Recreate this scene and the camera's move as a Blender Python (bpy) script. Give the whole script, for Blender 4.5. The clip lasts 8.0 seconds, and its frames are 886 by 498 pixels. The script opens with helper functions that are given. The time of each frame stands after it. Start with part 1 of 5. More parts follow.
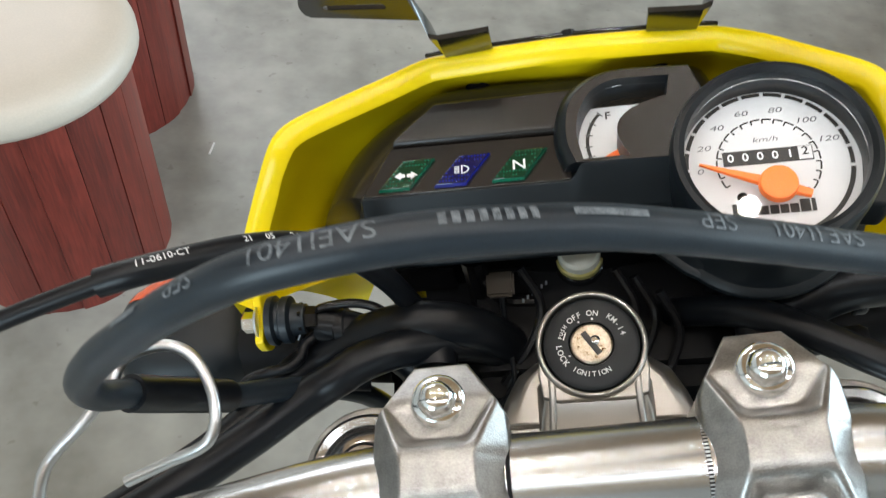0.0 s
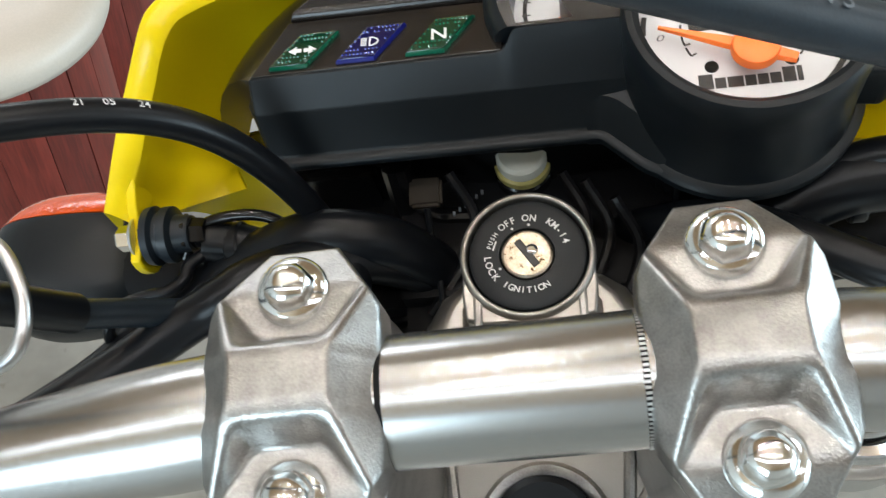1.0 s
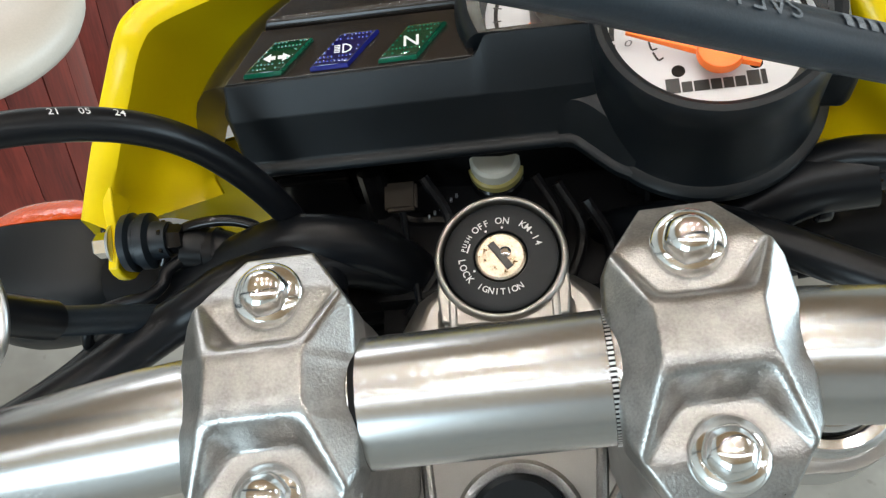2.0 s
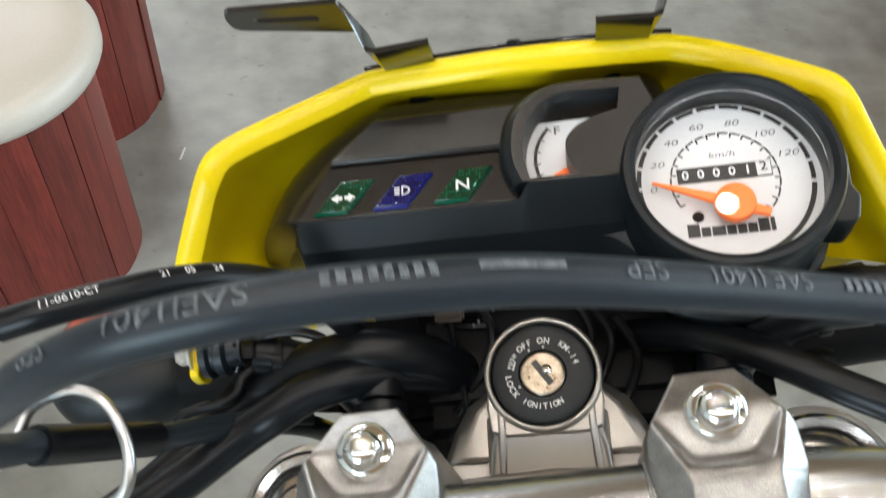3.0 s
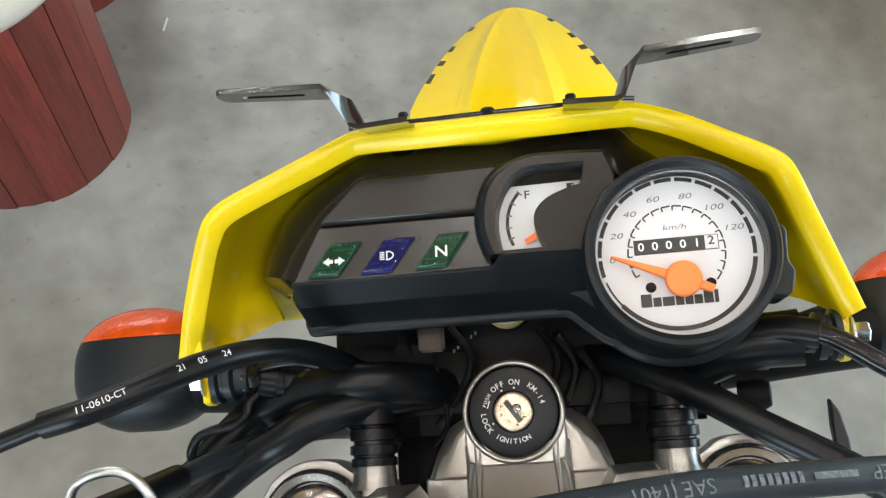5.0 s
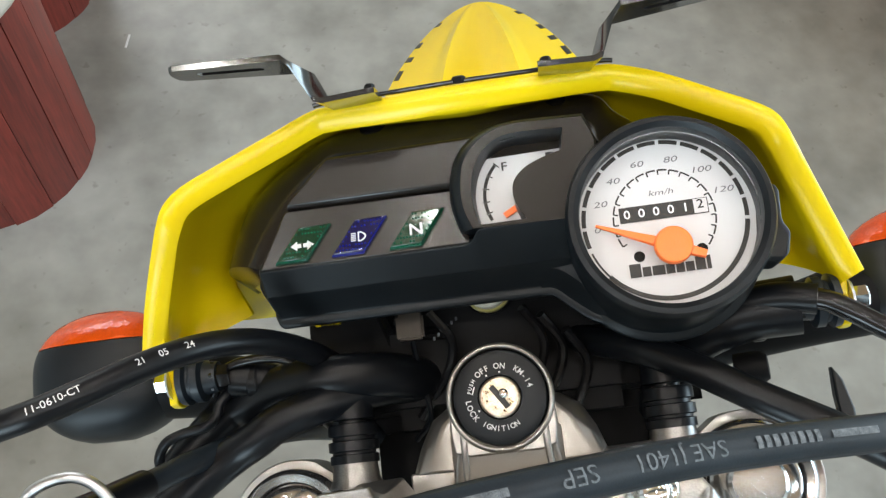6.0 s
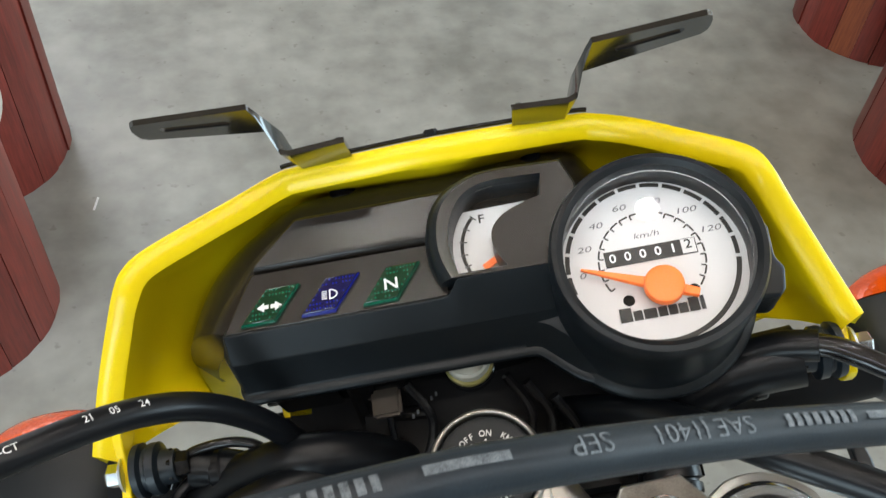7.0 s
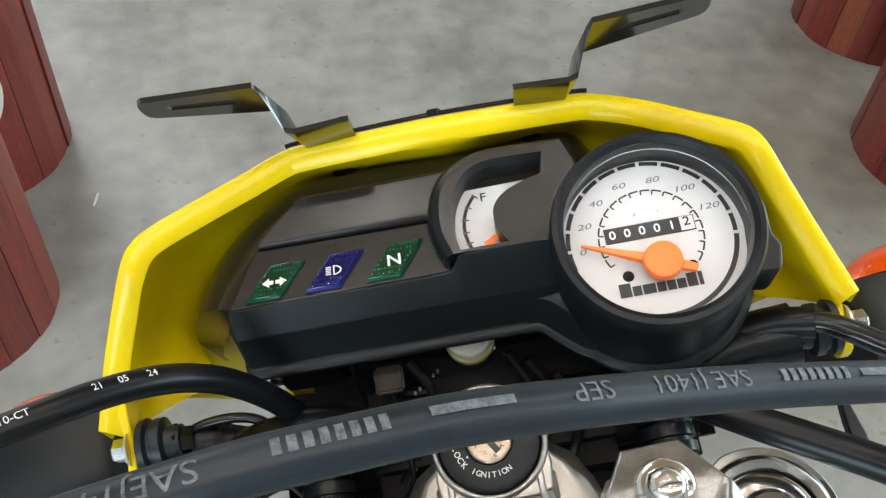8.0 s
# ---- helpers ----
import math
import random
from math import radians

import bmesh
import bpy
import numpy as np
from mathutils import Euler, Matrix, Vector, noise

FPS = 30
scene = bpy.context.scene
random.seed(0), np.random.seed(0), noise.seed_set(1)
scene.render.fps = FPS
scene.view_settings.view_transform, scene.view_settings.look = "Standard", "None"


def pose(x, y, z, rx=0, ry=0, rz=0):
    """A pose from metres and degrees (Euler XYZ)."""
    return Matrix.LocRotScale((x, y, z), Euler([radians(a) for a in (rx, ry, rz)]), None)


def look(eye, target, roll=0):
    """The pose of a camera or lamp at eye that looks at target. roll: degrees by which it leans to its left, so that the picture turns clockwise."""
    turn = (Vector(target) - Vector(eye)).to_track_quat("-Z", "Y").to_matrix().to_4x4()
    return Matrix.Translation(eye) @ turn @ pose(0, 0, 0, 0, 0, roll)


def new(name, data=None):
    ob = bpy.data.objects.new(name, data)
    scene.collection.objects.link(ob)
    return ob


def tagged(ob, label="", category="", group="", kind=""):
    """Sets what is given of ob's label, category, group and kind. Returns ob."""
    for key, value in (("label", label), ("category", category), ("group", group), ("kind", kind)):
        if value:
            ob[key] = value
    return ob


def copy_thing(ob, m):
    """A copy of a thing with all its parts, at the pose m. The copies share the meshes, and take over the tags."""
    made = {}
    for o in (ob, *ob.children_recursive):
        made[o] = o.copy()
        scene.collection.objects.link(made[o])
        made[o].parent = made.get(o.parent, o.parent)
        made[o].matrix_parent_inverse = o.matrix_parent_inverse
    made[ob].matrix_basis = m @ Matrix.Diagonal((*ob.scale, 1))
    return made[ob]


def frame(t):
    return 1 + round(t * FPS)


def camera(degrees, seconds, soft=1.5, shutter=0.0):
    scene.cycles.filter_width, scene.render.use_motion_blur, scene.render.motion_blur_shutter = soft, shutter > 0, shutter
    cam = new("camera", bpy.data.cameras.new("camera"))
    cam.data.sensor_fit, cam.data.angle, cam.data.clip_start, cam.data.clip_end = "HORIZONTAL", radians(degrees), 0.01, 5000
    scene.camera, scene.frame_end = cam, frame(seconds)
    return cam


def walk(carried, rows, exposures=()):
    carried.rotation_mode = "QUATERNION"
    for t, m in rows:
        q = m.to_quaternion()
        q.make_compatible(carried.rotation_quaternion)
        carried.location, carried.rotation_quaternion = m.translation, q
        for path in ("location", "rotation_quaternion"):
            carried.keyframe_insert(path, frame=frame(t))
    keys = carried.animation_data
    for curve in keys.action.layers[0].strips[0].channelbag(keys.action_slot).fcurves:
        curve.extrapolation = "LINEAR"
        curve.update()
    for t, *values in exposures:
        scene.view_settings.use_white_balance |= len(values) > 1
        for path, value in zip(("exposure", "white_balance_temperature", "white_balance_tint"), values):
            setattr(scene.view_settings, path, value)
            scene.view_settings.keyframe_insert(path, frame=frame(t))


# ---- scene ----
cam = camera(50.9, 8.0, 1.3, 0.25)
METRES, EYE, TILT, LEAN, TURN = 0.385, 1.40, -49.3, -2.7, 0.0
ROWS = [
    (0.0, 0, 0, 0, -0, 0, -0),
    (0.2, 0.0163, 0.0641, -0.0277, 0.21, 0.13, -0.22),
    (0.5, 0.0478, 0.1313, -0.0492, 0.32, -0.04, -0.11),
    (0.8, 0.0691, 0.1627, -0.076, 0.24, -0.01, -0.06),
    (1.0, 0.0909, 0.1843, -0.0964, 0.39, -0.03, -0.14),
    (1.2, 0.1078, 0.1882, -0.1016, 0.29, 0.06, -0.32),
    (2.3, 0.0946, 0.1682, -0.0926, -0.91, 0.05, 0.81),
    (2.5, 0.0948, 0.1679, -0.0908, -0.76, -0.07, 0.88),
    (2.7, 0.0803, 0.138, -0.0679, -1.05, -0.12, 0.82),
    (2.9, 0.0538, 0.0829, -0.0057, -1.12, -0.11, 0.94),
    (3.0, 0.045, 0.0589, 0.0289, -0.95, -0.18, 1),
    (3.2, 0.0364, 0.0264, 0.0995, -1.03, 0.07, 1.06),
    (3.5, 0.06, -0.0114, 0.1784, -1.01, -0.28, 1.19),
    (3.7, 0.063, -0.0281, 0.2007, -1.23, -2.26, 1.1),
    (4.0, 0.0669, -0.0382, 0.2243, -1.23, -4.37, 1.28),
    (4.2, 0.0605, -0.0304, 0.2339, -1.34, -9.05, 1.23),
    (4.5, 0.0644, -0.0332, 0.2697, -1.33, -10.56, 1.29),
    (4.7, 0.0586, -0.0323, 0.2837, -1.34, -10.8, 1.32),
    (5.8, 0.073, 0.0275, 0.2733, -3.02, -11.39, 3.8),
    (6.0, 0.0618, 0.0297, 0.2418, -3.46, -10.27, 3.94),
    (6.2, 0.0825, 0.039, 0.2333, -3.76, -10.44, 4.14),
    (6.5, 0.0918, 0.0557, 0.1954, -4.69, -4.04, 5.41),
    (6.7, 0.0752, 0.0661, 0.1696, -5.15, -1.07, 5.77),
    (7.0, 0.048, 0.0746, 0.1154, -5.44, 0.25, 5.7),
    (7.2, 0.0422, 0.0722, 0.1012, -5.27, 0.24, 5.72),
    (7.5, 0.0443, 0.0615, 0.0943, -5.46, 0.34, 5.68),
    (8.0, 0.0401, 0.0608, 0.0913, -5.55, 0.32, 5.55),
]
walk(cam, [(t, pose(0, 0, EYE, TILT, LEAN, TURN) @ pose(METRES * x, METRES * y, METRES * z, 90 + pitch, roll, yaw)) for t, x, y, z, yaw, pitch, roll in ROWS])

# ---- world, lights ----
world = bpy.data.worlds.new("showroom_world")
scene.world = world
world.use_nodes = True
_wn = world.node_tree.nodes
_sky = _wn.new("ShaderNodeTexSky")
_sky.sky_type = "NISHITA"
_sky.sun_disc = False
_sky.sun_elevation, _sky.sun_rotation = radians(40), radians(200)
world.node_tree.links.new(_sky.outputs[0], _wn["Background"].inputs[0])
_wn["Background"].inputs[1].default_value = 0.1


def area_lamp(name, m, sx, sy, watts, colour, disk=False):
    data = bpy.data.lights.new(name, "AREA")
    data.shape = "DISK" if disk else "RECTANGLE"
    data.size, data.size_y = sx, sy
    data.energy, data.color = watts, colour
    ob = new(name, data)
    ob.matrix_world = m
    return ob


CEIL = 3.2
WINDOW_WATTS, SPOT_WATTS, PANEL_WATTS = 800.0, 3.1, 40.0
# daylight in the shop windows: a wide one far off on the right, and one behind the camera
area_lamp("window_daylight", look((8.43, 1.6, 1.8), (0, 1.6, 1.8)), 9.0, 2.6, WINDOW_WATTS, (0.68, 0.88, 1.0))
area_lamp("window_daylight", look((-2.5, -3.93, 1.65), (-2.5, 0, 1.65)), 3.0, 2.2, WINDOW_WATTS * 0.21, (0.66, 0.87, 1.0))
SPOTS = [(sx, sy) for sx in (-1.26, -0.59, 0.08, 0.75) for sy in (-0.35, 0.46, 1.10)]
for sx, sy in SPOTS:
    area_lamp("downlight_lamp", look((sx, sy, CEIL - 0.03), (sx, sy, 0)), 0.05, 0.05, SPOT_WATTS, (1.0, 0.95, 0.88), True)
# unseen panel lights, added to brighten the far floor, the bar and the clamps
PANELS = [(-2.5, 5.0, 2.6, 0.9, 3.3), (0.3, -1.05, 7.4, 0.14, 1.15), (2.4, 1.0, 0.8, 0.8, 0.2)]
for sx, sy, lx, ly, k in PANELS:
    area_lamp("fill_panel_lamp", look((sx, sy, CEIL - 0.04), (sx, sy, 0)), lx, ly, PANEL_WATTS * k, (0.92, 0.96, 1.0))


# ---- materials ----
def material(name, base, rough=0.5, metal=0.0, var=0.15, scale=12.0, fine=200.0, bump=0.0, second=None, coat=0.0,
             rough_var=0.1, stretch=None, rand=0.0, spec=0.5):
    """Principled surface whose colour and gloss vary at two scales, with fine relief."""
    m = bpy.data.materials.new(name)
    m.use_nodes = True
    nt = m.node_tree
    n, l = nt.nodes, nt.links
    p = n["Principled BSDF"]
    co = n.new("ShaderNodeTexCoord")
    src = co.outputs["Object"]
    if stretch:
        mp = n.new("ShaderNodeMapping")
        mp.inputs["Scale"].default_value = stretch
        l.new(src, mp.inputs[0])
        src = mp.outputs[0]
    big, small = n.new("ShaderNodeTexNoise"), n.new("ShaderNodeTexNoise")
    big.inputs["Scale"].default_value, small.inputs["Scale"].default_value = scale, fine
    big.inputs["Detail"].default_value, small.inputs["Detail"].default_value = 5, 3
    l.new(src, big.inputs["Vector"])
    l.new(src, small.inputs["Vector"])
    add = n.new("ShaderNodeMath")
    add.operation = "MULTIPLY_ADD"
    add.inputs[1].default_value = 0.4
    l.new(small.outputs[0], add.inputs[0])
    half = n.new("ShaderNodeMath")
    half.operation = "MULTIPLY"
    half.inputs[1].default_value = 0.6
    l.new(big.outputs[0], half.inputs[0])
    l.new(half.outputs[0], add.inputs[2])
    ramp = n.new("ShaderNodeValToRGB")
    b2 = second or tuple(c * (1 - var) for c in base)
    ramp.color_ramp.elements[0].position, ramp.color_ramp.elements[1].position = 0.36, 0.64
    ramp.color_ramp.elements[0].color = (*b2, 1)
    ramp.color_ramp.elements[1].color = (*base, 1)
    l.new(add.outputs[0], ramp.inputs[0])
    col = ramp.outputs[0]
    if rand:
        info = n.new("ShaderNodeObjectInfo")
        hsv = n.new("ShaderNodeHueSaturation")
        rng = n.new("ShaderNodeMapRange")
        rng.inputs["To Min"].default_value, rng.inputs["To Max"].default_value = 1 - rand, 1 + rand
        l.new(info.outputs["Random"], rng.inputs[0])
        l.new(rng.outputs[0], hsv.inputs["Value"])
        l.new(col, hsv.inputs["Color"])
        col = hsv.outputs[0]
    l.new(col, p.inputs["Base Color"])
    rr = n.new("ShaderNodeMapRange")
    rr.inputs["To Min"].default_value = max(0.02, rough - rough_var)
    rr.inputs["To Max"].default_value = min(1.0, rough + rough_var)
    l.new(add.outputs[0], rr.inputs[0])
    l.new(rr.outputs[0], p.inputs["Roughness"])
    p.inputs["Metallic"].default_value = metal
    p.inputs["Coat Weight"].default_value = coat
    p.inputs["Coat Roughness"].default_value = 0.08
    p.inputs["Specular IOR Level"].default_value = spec
    if bump:
        bp = n.new("ShaderNodeBump")
        bp.inputs["Strength"].default_value = bump
        bp.inputs["Distance"].default_value = 0.001
        l.new(small.outputs[0], bp.inputs["Height"])
        l.new(bp.outputs[0], p.inputs["Normal"])
    return m


M_YELLOW = material("yellow_plastic", (0.91, 0.68, 0.004), 0.25, var=0.015, scale=18, fine=600, bump=0.0, rough_var=0.06, spec=0.42)
M_FENDER = material("yellow_fender_plastic", (0.92, 0.675, 0.005), 0.12, var=0.03, scale=9, fine=600, rough_var=0.06)
M_DECAL = material("black_decal", (0.02, 0.02, 0.02), 0.35, var=0.3, scale=30)
M_BLACK = material("black_textured_plastic", (0.008, 0.011, 0.014), 0.36, var=0.3, scale=40, fine=2600, bump=0.10, rough_var=0.08, spec=0.31)
M_PANEL = material("smoked_gloss_panel", (0.017, 0.014, 0.012), 0.24, var=0.25, scale=30, fine=2000, bump=0.02, rough_var=0.05)
M_SHELL = material("smoked_shell_plastic", (0.016, 0.014, 0.012), 0.20, var=0.3, scale=40, fine=1400, rough_var=0.06, spec=0.45)
M_DARK = material("matt_black_metal", (0.006, 0.006, 0.007), 0.5, var=0.4, scale=50, fine=900, rough_var=0.12, spec=0.14)
M_GLOSSBLACK = material("gloss_black_paint", (0.008, 0.008, 0.009), 0.16, var=0.2, scale=40, fine=800, rough_var=0.06, spec=0.42)
M_STAY = material("gloss_black_enamel", (0.010, 0.010, 0.010), 0.14, var=0.2, scale=60, fine=900, rough_var=0.04, spec=0.6, coat=0.5)
M_RUBBER = material("black_hose_rubber", (0.014, 0.021, 0.029), 0.38, var=0.35, scale=60, fine=1500, bump=0.05, rough_var=0.1, spec=0.42)
M_SLEEVE = material("black_cable_sleeve", (0.005, 0.006, 0.008), 0.32, var=0.15, scale=60, fine=1200, rough_var=0.025, spec=0.28)
M_CAST = material("bead_blasted_aluminium", (0.46, 0.45, 0.435), 0.32, 0.97, var=0.34, scale=160, fine=1500, bump=0.16, rough_var=0.10)
M_BRACKET = material("raw_cast_aluminium", (0.46, 0.44, 0.41), 0.34, 0.92, var=0.10, scale=45, fine=2600, bump=0.05, rough_var=0.05)
M_TUBE = material("satin_anodised_tube", (0.50, 0.50, 0.49), 0.27, 0.97, var=0.10, scale=30, fine=1600, bump=0.0, rough_var=0.012, stretch=(0.35, 2, 2))
M_CHROME = material("zinc_plated_steel", (0.88, 0.89, 0.88), 0.15, 1.0, var=0.08, scale=120, fine=900, rough_var=0.05)
M_STEEL = material("polished_wire_steel", (0.70, 0.70, 0.70), 0.34, 1.0, var=0.10, scale=90, fine=900)
M_BRASS = material("worn_key_barrel", (0.70, 0.62, 0.52), 0.30, 1.0, second=(0.38, 0.29, 0.19), scale=260, fine=1400, rough_var=0.12, bump=0.05)
M_FORKCAP = material("brushed_fork_cap", (0.72, 0.71, 0.70), 0.17, 0.97, var=0.15, scale=60, fine=900)
M_DIAL = material("white_dial_card", (0.62, 0.61, 0.61), 0.55, var=0.04, scale=50, fine=900)
M_PRINT = material("black_print", (0.012, 0.012, 0.012), 0.5, var=0.2, scale=90)
M_GREYPRINT = material("grey_print", (0.15, 0.15, 0.16), 0.5, var=0.2, scale=90)
M_ORANGE = material("orange_needle", (0.95, 0.17, 0.02), 0.40, var=0.06, scale=70)
M_WHITE = material("white_print", (0.80, 0.81, 0.82), 0.5, var=0.12, scale=400, fine=3000)
M_HOSEPRINT = material("worn_white_print", (0.17, 0.19, 0.21), 0.55, second=(0.04, 0.05, 0.06), scale=700, fine=4000)
M_RELAY = material("tinned_relay_plate", (0.06, 0.05, 0.04), 0.4, 0.6, var=0.2, scale=90)
M_NYLON = material("milky_nylon", (0.70, 0.70, 0.62), 0.35, var=0.1, scale=80)
M_OLIVE = material("yellow_ring_plastic", (0.42, 0.36, 0.12), 0.4, var=0.2, scale=80)


def lens_material(name, base, rough=0.08, trans=0.35):
    m = material(name, base, rough, var=0.25, scale=120, fine=900, rough_var=0.04, coat=0.6)
    m.node_tree.nodes["Principled BSDF"].inputs["Transmission Weight"].default_value = trans
    return m


M_GREENLENS = lens_material("green_lens", (0.001, 0.060, 0.026))
M_BLUELENS = lens_material("blue_lens", (0.004, 0.006, 0.12))
# lighter copies of the lens colours, painting in lit rims and glints
M_GREENEDGE = lens_material("green_lens_lit_rim", (0.008, 0.20, 0.11), 0.06)
M_BLUEEDGE = lens_material("blue_lens_lit_rim", (0.02, 0.03, 0.36), 0.06)
M_GREENGLINT = lens_material("green_prism_glint", (0.012, 0.20, 0.11), 0.05)
M_BLUEGLINT = lens_material("blue_prism_glint", (0.02, 0.03, 0.32), 0.05)
M_AMBER = lens_material("amber_lens", (0.76, 0.085, 0.001), 0.16, 0.1)
_n = M_AMBER.node_tree
_wave = _n.nodes.new("ShaderNodeTexVoronoi")
_wave.inputs["Scale"].default_value = 420.0
_tc = _n.nodes.new("ShaderNodeTexCoord")
_n.links.new(_tc.outputs["Object"], _wave.inputs["Vector"])
_bp = _n.nodes.new("ShaderNodeBump")
_bp.inputs["Strength"].default_value, _bp.inputs["Distance"].default_value = 0.35, 0.0006
_n.links.new(_wave.outputs["Distance"], _bp.inputs["Height"])
_n.links.new(_bp.outputs[0], _n.nodes["Principled BSDF"].inputs["Normal"])
M_AMBER.node_tree.nodes["Principled BSDF"].inputs["Coat Weight"].default_value = 0.15
M_GLASS = bpy.data.materials.new("clear_lens")
M_GLASS.use_nodes = True
_p = M_GLASS.node_tree.nodes["Principled BSDF"]
_p.inputs["Base Color"].default_value = (1, 1, 1, 1)
_p.inputs["Transmission Weight"].default_value = 1.0
_p.inputs["Roughness"].default_value = 0.0
_p.inputs["IOR"].default_value = 1.3
M_FLOOR = material("polished_concrete", (0.41, 0.422, 0.40), 0.40, second=(0.225, 0.231, 0.216), scale=3.4, fine=13, rough_var=0.14, bump=0.01)
_n = M_FLOOR.node_tree
_tc, _sp, _rm, _mx = _n.nodes.new("ShaderNodeTexCoord"), _n.nodes.new("ShaderNodeTexNoise"), _n.nodes.new("ShaderNodeMapRange"), _n.nodes.new("ShaderNodeMixRGB")
_sp.inputs["Scale"].default_value, _sp.inputs["Detail"].default_value = 38.0, 2.0
_rm.inputs["From Min"].default_value, _rm.inputs["From Max"].default_value = 0.66, 0.74
_rm.inputs["To Max"].default_value = 0.35
_mx.inputs[2].default_value = (0.13, 0.12, 0.10, 1)
_n.links.new(_tc.outputs["Object"], _sp.inputs["Vector"])
_n.links.new(_sp.outputs[0], _rm.inputs[0])
_n.links.new(_rm.outputs[0], _mx.inputs[0])
_pr = _n.nodes["Principled BSDF"]
_n.links.new(_pr.inputs["Base Color"].links[0].from_socket, _mx.inputs[1])
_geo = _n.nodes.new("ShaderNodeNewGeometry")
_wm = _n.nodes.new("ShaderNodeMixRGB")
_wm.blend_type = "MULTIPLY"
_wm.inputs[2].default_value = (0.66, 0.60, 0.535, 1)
# dimmer light painted as two broad brown zones with ragged edges: beside the front wheel, and beside the far pair of
# stools
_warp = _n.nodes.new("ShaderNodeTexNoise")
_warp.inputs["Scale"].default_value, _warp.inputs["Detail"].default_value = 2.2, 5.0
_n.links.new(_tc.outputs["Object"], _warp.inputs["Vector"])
_dim_zones = []
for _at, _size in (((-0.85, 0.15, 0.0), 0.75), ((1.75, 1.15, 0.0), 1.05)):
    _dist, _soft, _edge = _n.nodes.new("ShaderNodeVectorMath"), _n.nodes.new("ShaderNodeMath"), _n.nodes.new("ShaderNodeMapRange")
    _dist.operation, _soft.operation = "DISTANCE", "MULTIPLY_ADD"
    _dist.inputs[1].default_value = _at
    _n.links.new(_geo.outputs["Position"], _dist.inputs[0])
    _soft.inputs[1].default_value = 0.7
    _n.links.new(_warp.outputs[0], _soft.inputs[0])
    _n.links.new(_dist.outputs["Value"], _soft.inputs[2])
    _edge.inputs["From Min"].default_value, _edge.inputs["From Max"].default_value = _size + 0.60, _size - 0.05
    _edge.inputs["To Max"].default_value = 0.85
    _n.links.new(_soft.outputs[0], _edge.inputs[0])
    _dim_zones.append(_edge)
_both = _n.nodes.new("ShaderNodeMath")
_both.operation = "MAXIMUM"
_n.links.new(_dim_zones[0].outputs[0], _both.inputs[0])
_n.links.new(_dim_zones[1].outputs[0], _both.inputs[1])
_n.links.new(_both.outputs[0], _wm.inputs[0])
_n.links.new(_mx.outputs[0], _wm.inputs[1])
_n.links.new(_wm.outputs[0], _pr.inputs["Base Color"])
M_WOOD = material("stained_red_wood", (0.235, 0.038, 0.026), 0.34, second=(0.100, 0.016, 0.012), scale=5, fine=60, stretch=(4, 4, 0.35),
                  rand=0.24, bump=0.08, rough_var=0.12)
M_PALEWOOD = material("pale_stained_wood", (0.40, 0.115, 0.045), 0.36, second=(0.20, 0.045, 0.024), scale=5, fine=60, stretch=(4, 4, 0.35),
                      rand=0.2, bump=0.08, rough_var=0.12)
M_CUSHION = material("cream_vinyl", (0.56, 0.50, 0.43), 0.42, var=0.10, scale=8, fine=300, bump=0.04, rough_var=0.08)
M_WALL = material("warm_plaster", (0.50, 0.48, 0.45), 0.8, var=0.1, scale=1.5, fine=60)
M_CEIL = material("brown_ceiling_boards", (0.46, 0.275, 0.14), 0.6, var=0.25, scale=1.5, fine=60)
M_TYRE = material("tyre_rubber", (0.018, 0.018, 0.018), 0.75, var=0.3, scale=30, fine=300, bump=0.2)
M_EMIT = bpy.data.materials.new("lamp_diffuser")
M_EMIT.use_nodes = True
_p = M_EMIT.node_tree.nodes["Principled BSDF"]
_p.inputs["Emission Color"].default_value = (1.0, 0.88, 0.72, 1)
_p.inputs["Emission Strength"].default_value = 6.0

M_EMITW = M_EMIT.copy()
M_EMITW.name = "panel_diffuser"
_p = M_EMITW.node_tree.nodes["Principled BSDF"]
_p.inputs["Emission Color"].default_value = (1, 1, 1, 1)
_p.inputs["Emission Strength"].default_value = 0.8


# ---- mesh helpers ----
def finish(bm, sharp=32.0):
    bmesh.ops.recalc_face_normals(bm, faces=bm.faces)
    for f in bm.faces:
        f.smooth = True
    for e in bm.edges:
        e.smooth = len(e.link_faces) == 2 and e.calc_face_angle(0) < radians(sharp)
    return bm


def part(name, bm, mat, parent=None, label="", sharp=32.0):
    """Links a bmesh as one mesh object under parent."""
    finish(bm, sharp)
    me = bpy.data.meshes.new(name)
    bm.to_mesh(me)
    bm.free()
    me.materials.append(mat)
    ob = new(name, me)
    if parent:
        ob.parent = parent
    return tagged(ob, label)


def rounded(ob, width=0.0008, segments=2, angle=30):
    b = ob.modifiers.new("edge", "BEVEL")
    b.width, b.segments, b.limit_method, b.angle_limit = width, segments, "ANGLE", radians(angle)
    return ob


def merge(*bms):
    out = bmesh.new()
    for b in bms:
        me = bpy.data.meshes.new("tmp")
        b.to_mesh(me)
        out.from_mesh(me)
        bpy.data.meshes.remove(me)
        b.free()
    return out


def T(x, y, z):
    return Matrix.Translation((x, y, z))


def moved(bm, m):
    bmesh.ops.transform(bm, matrix=m, verts=bm.verts)
    return bm


def mirrored(bm):
    bmesh.ops.transform(bm, matrix=Matrix.Diagonal((-1, 1, 1, 1)), verts=bm.verts)
    bmesh.ops.reverse_faces(bm, faces=bm.faces)
    return bm


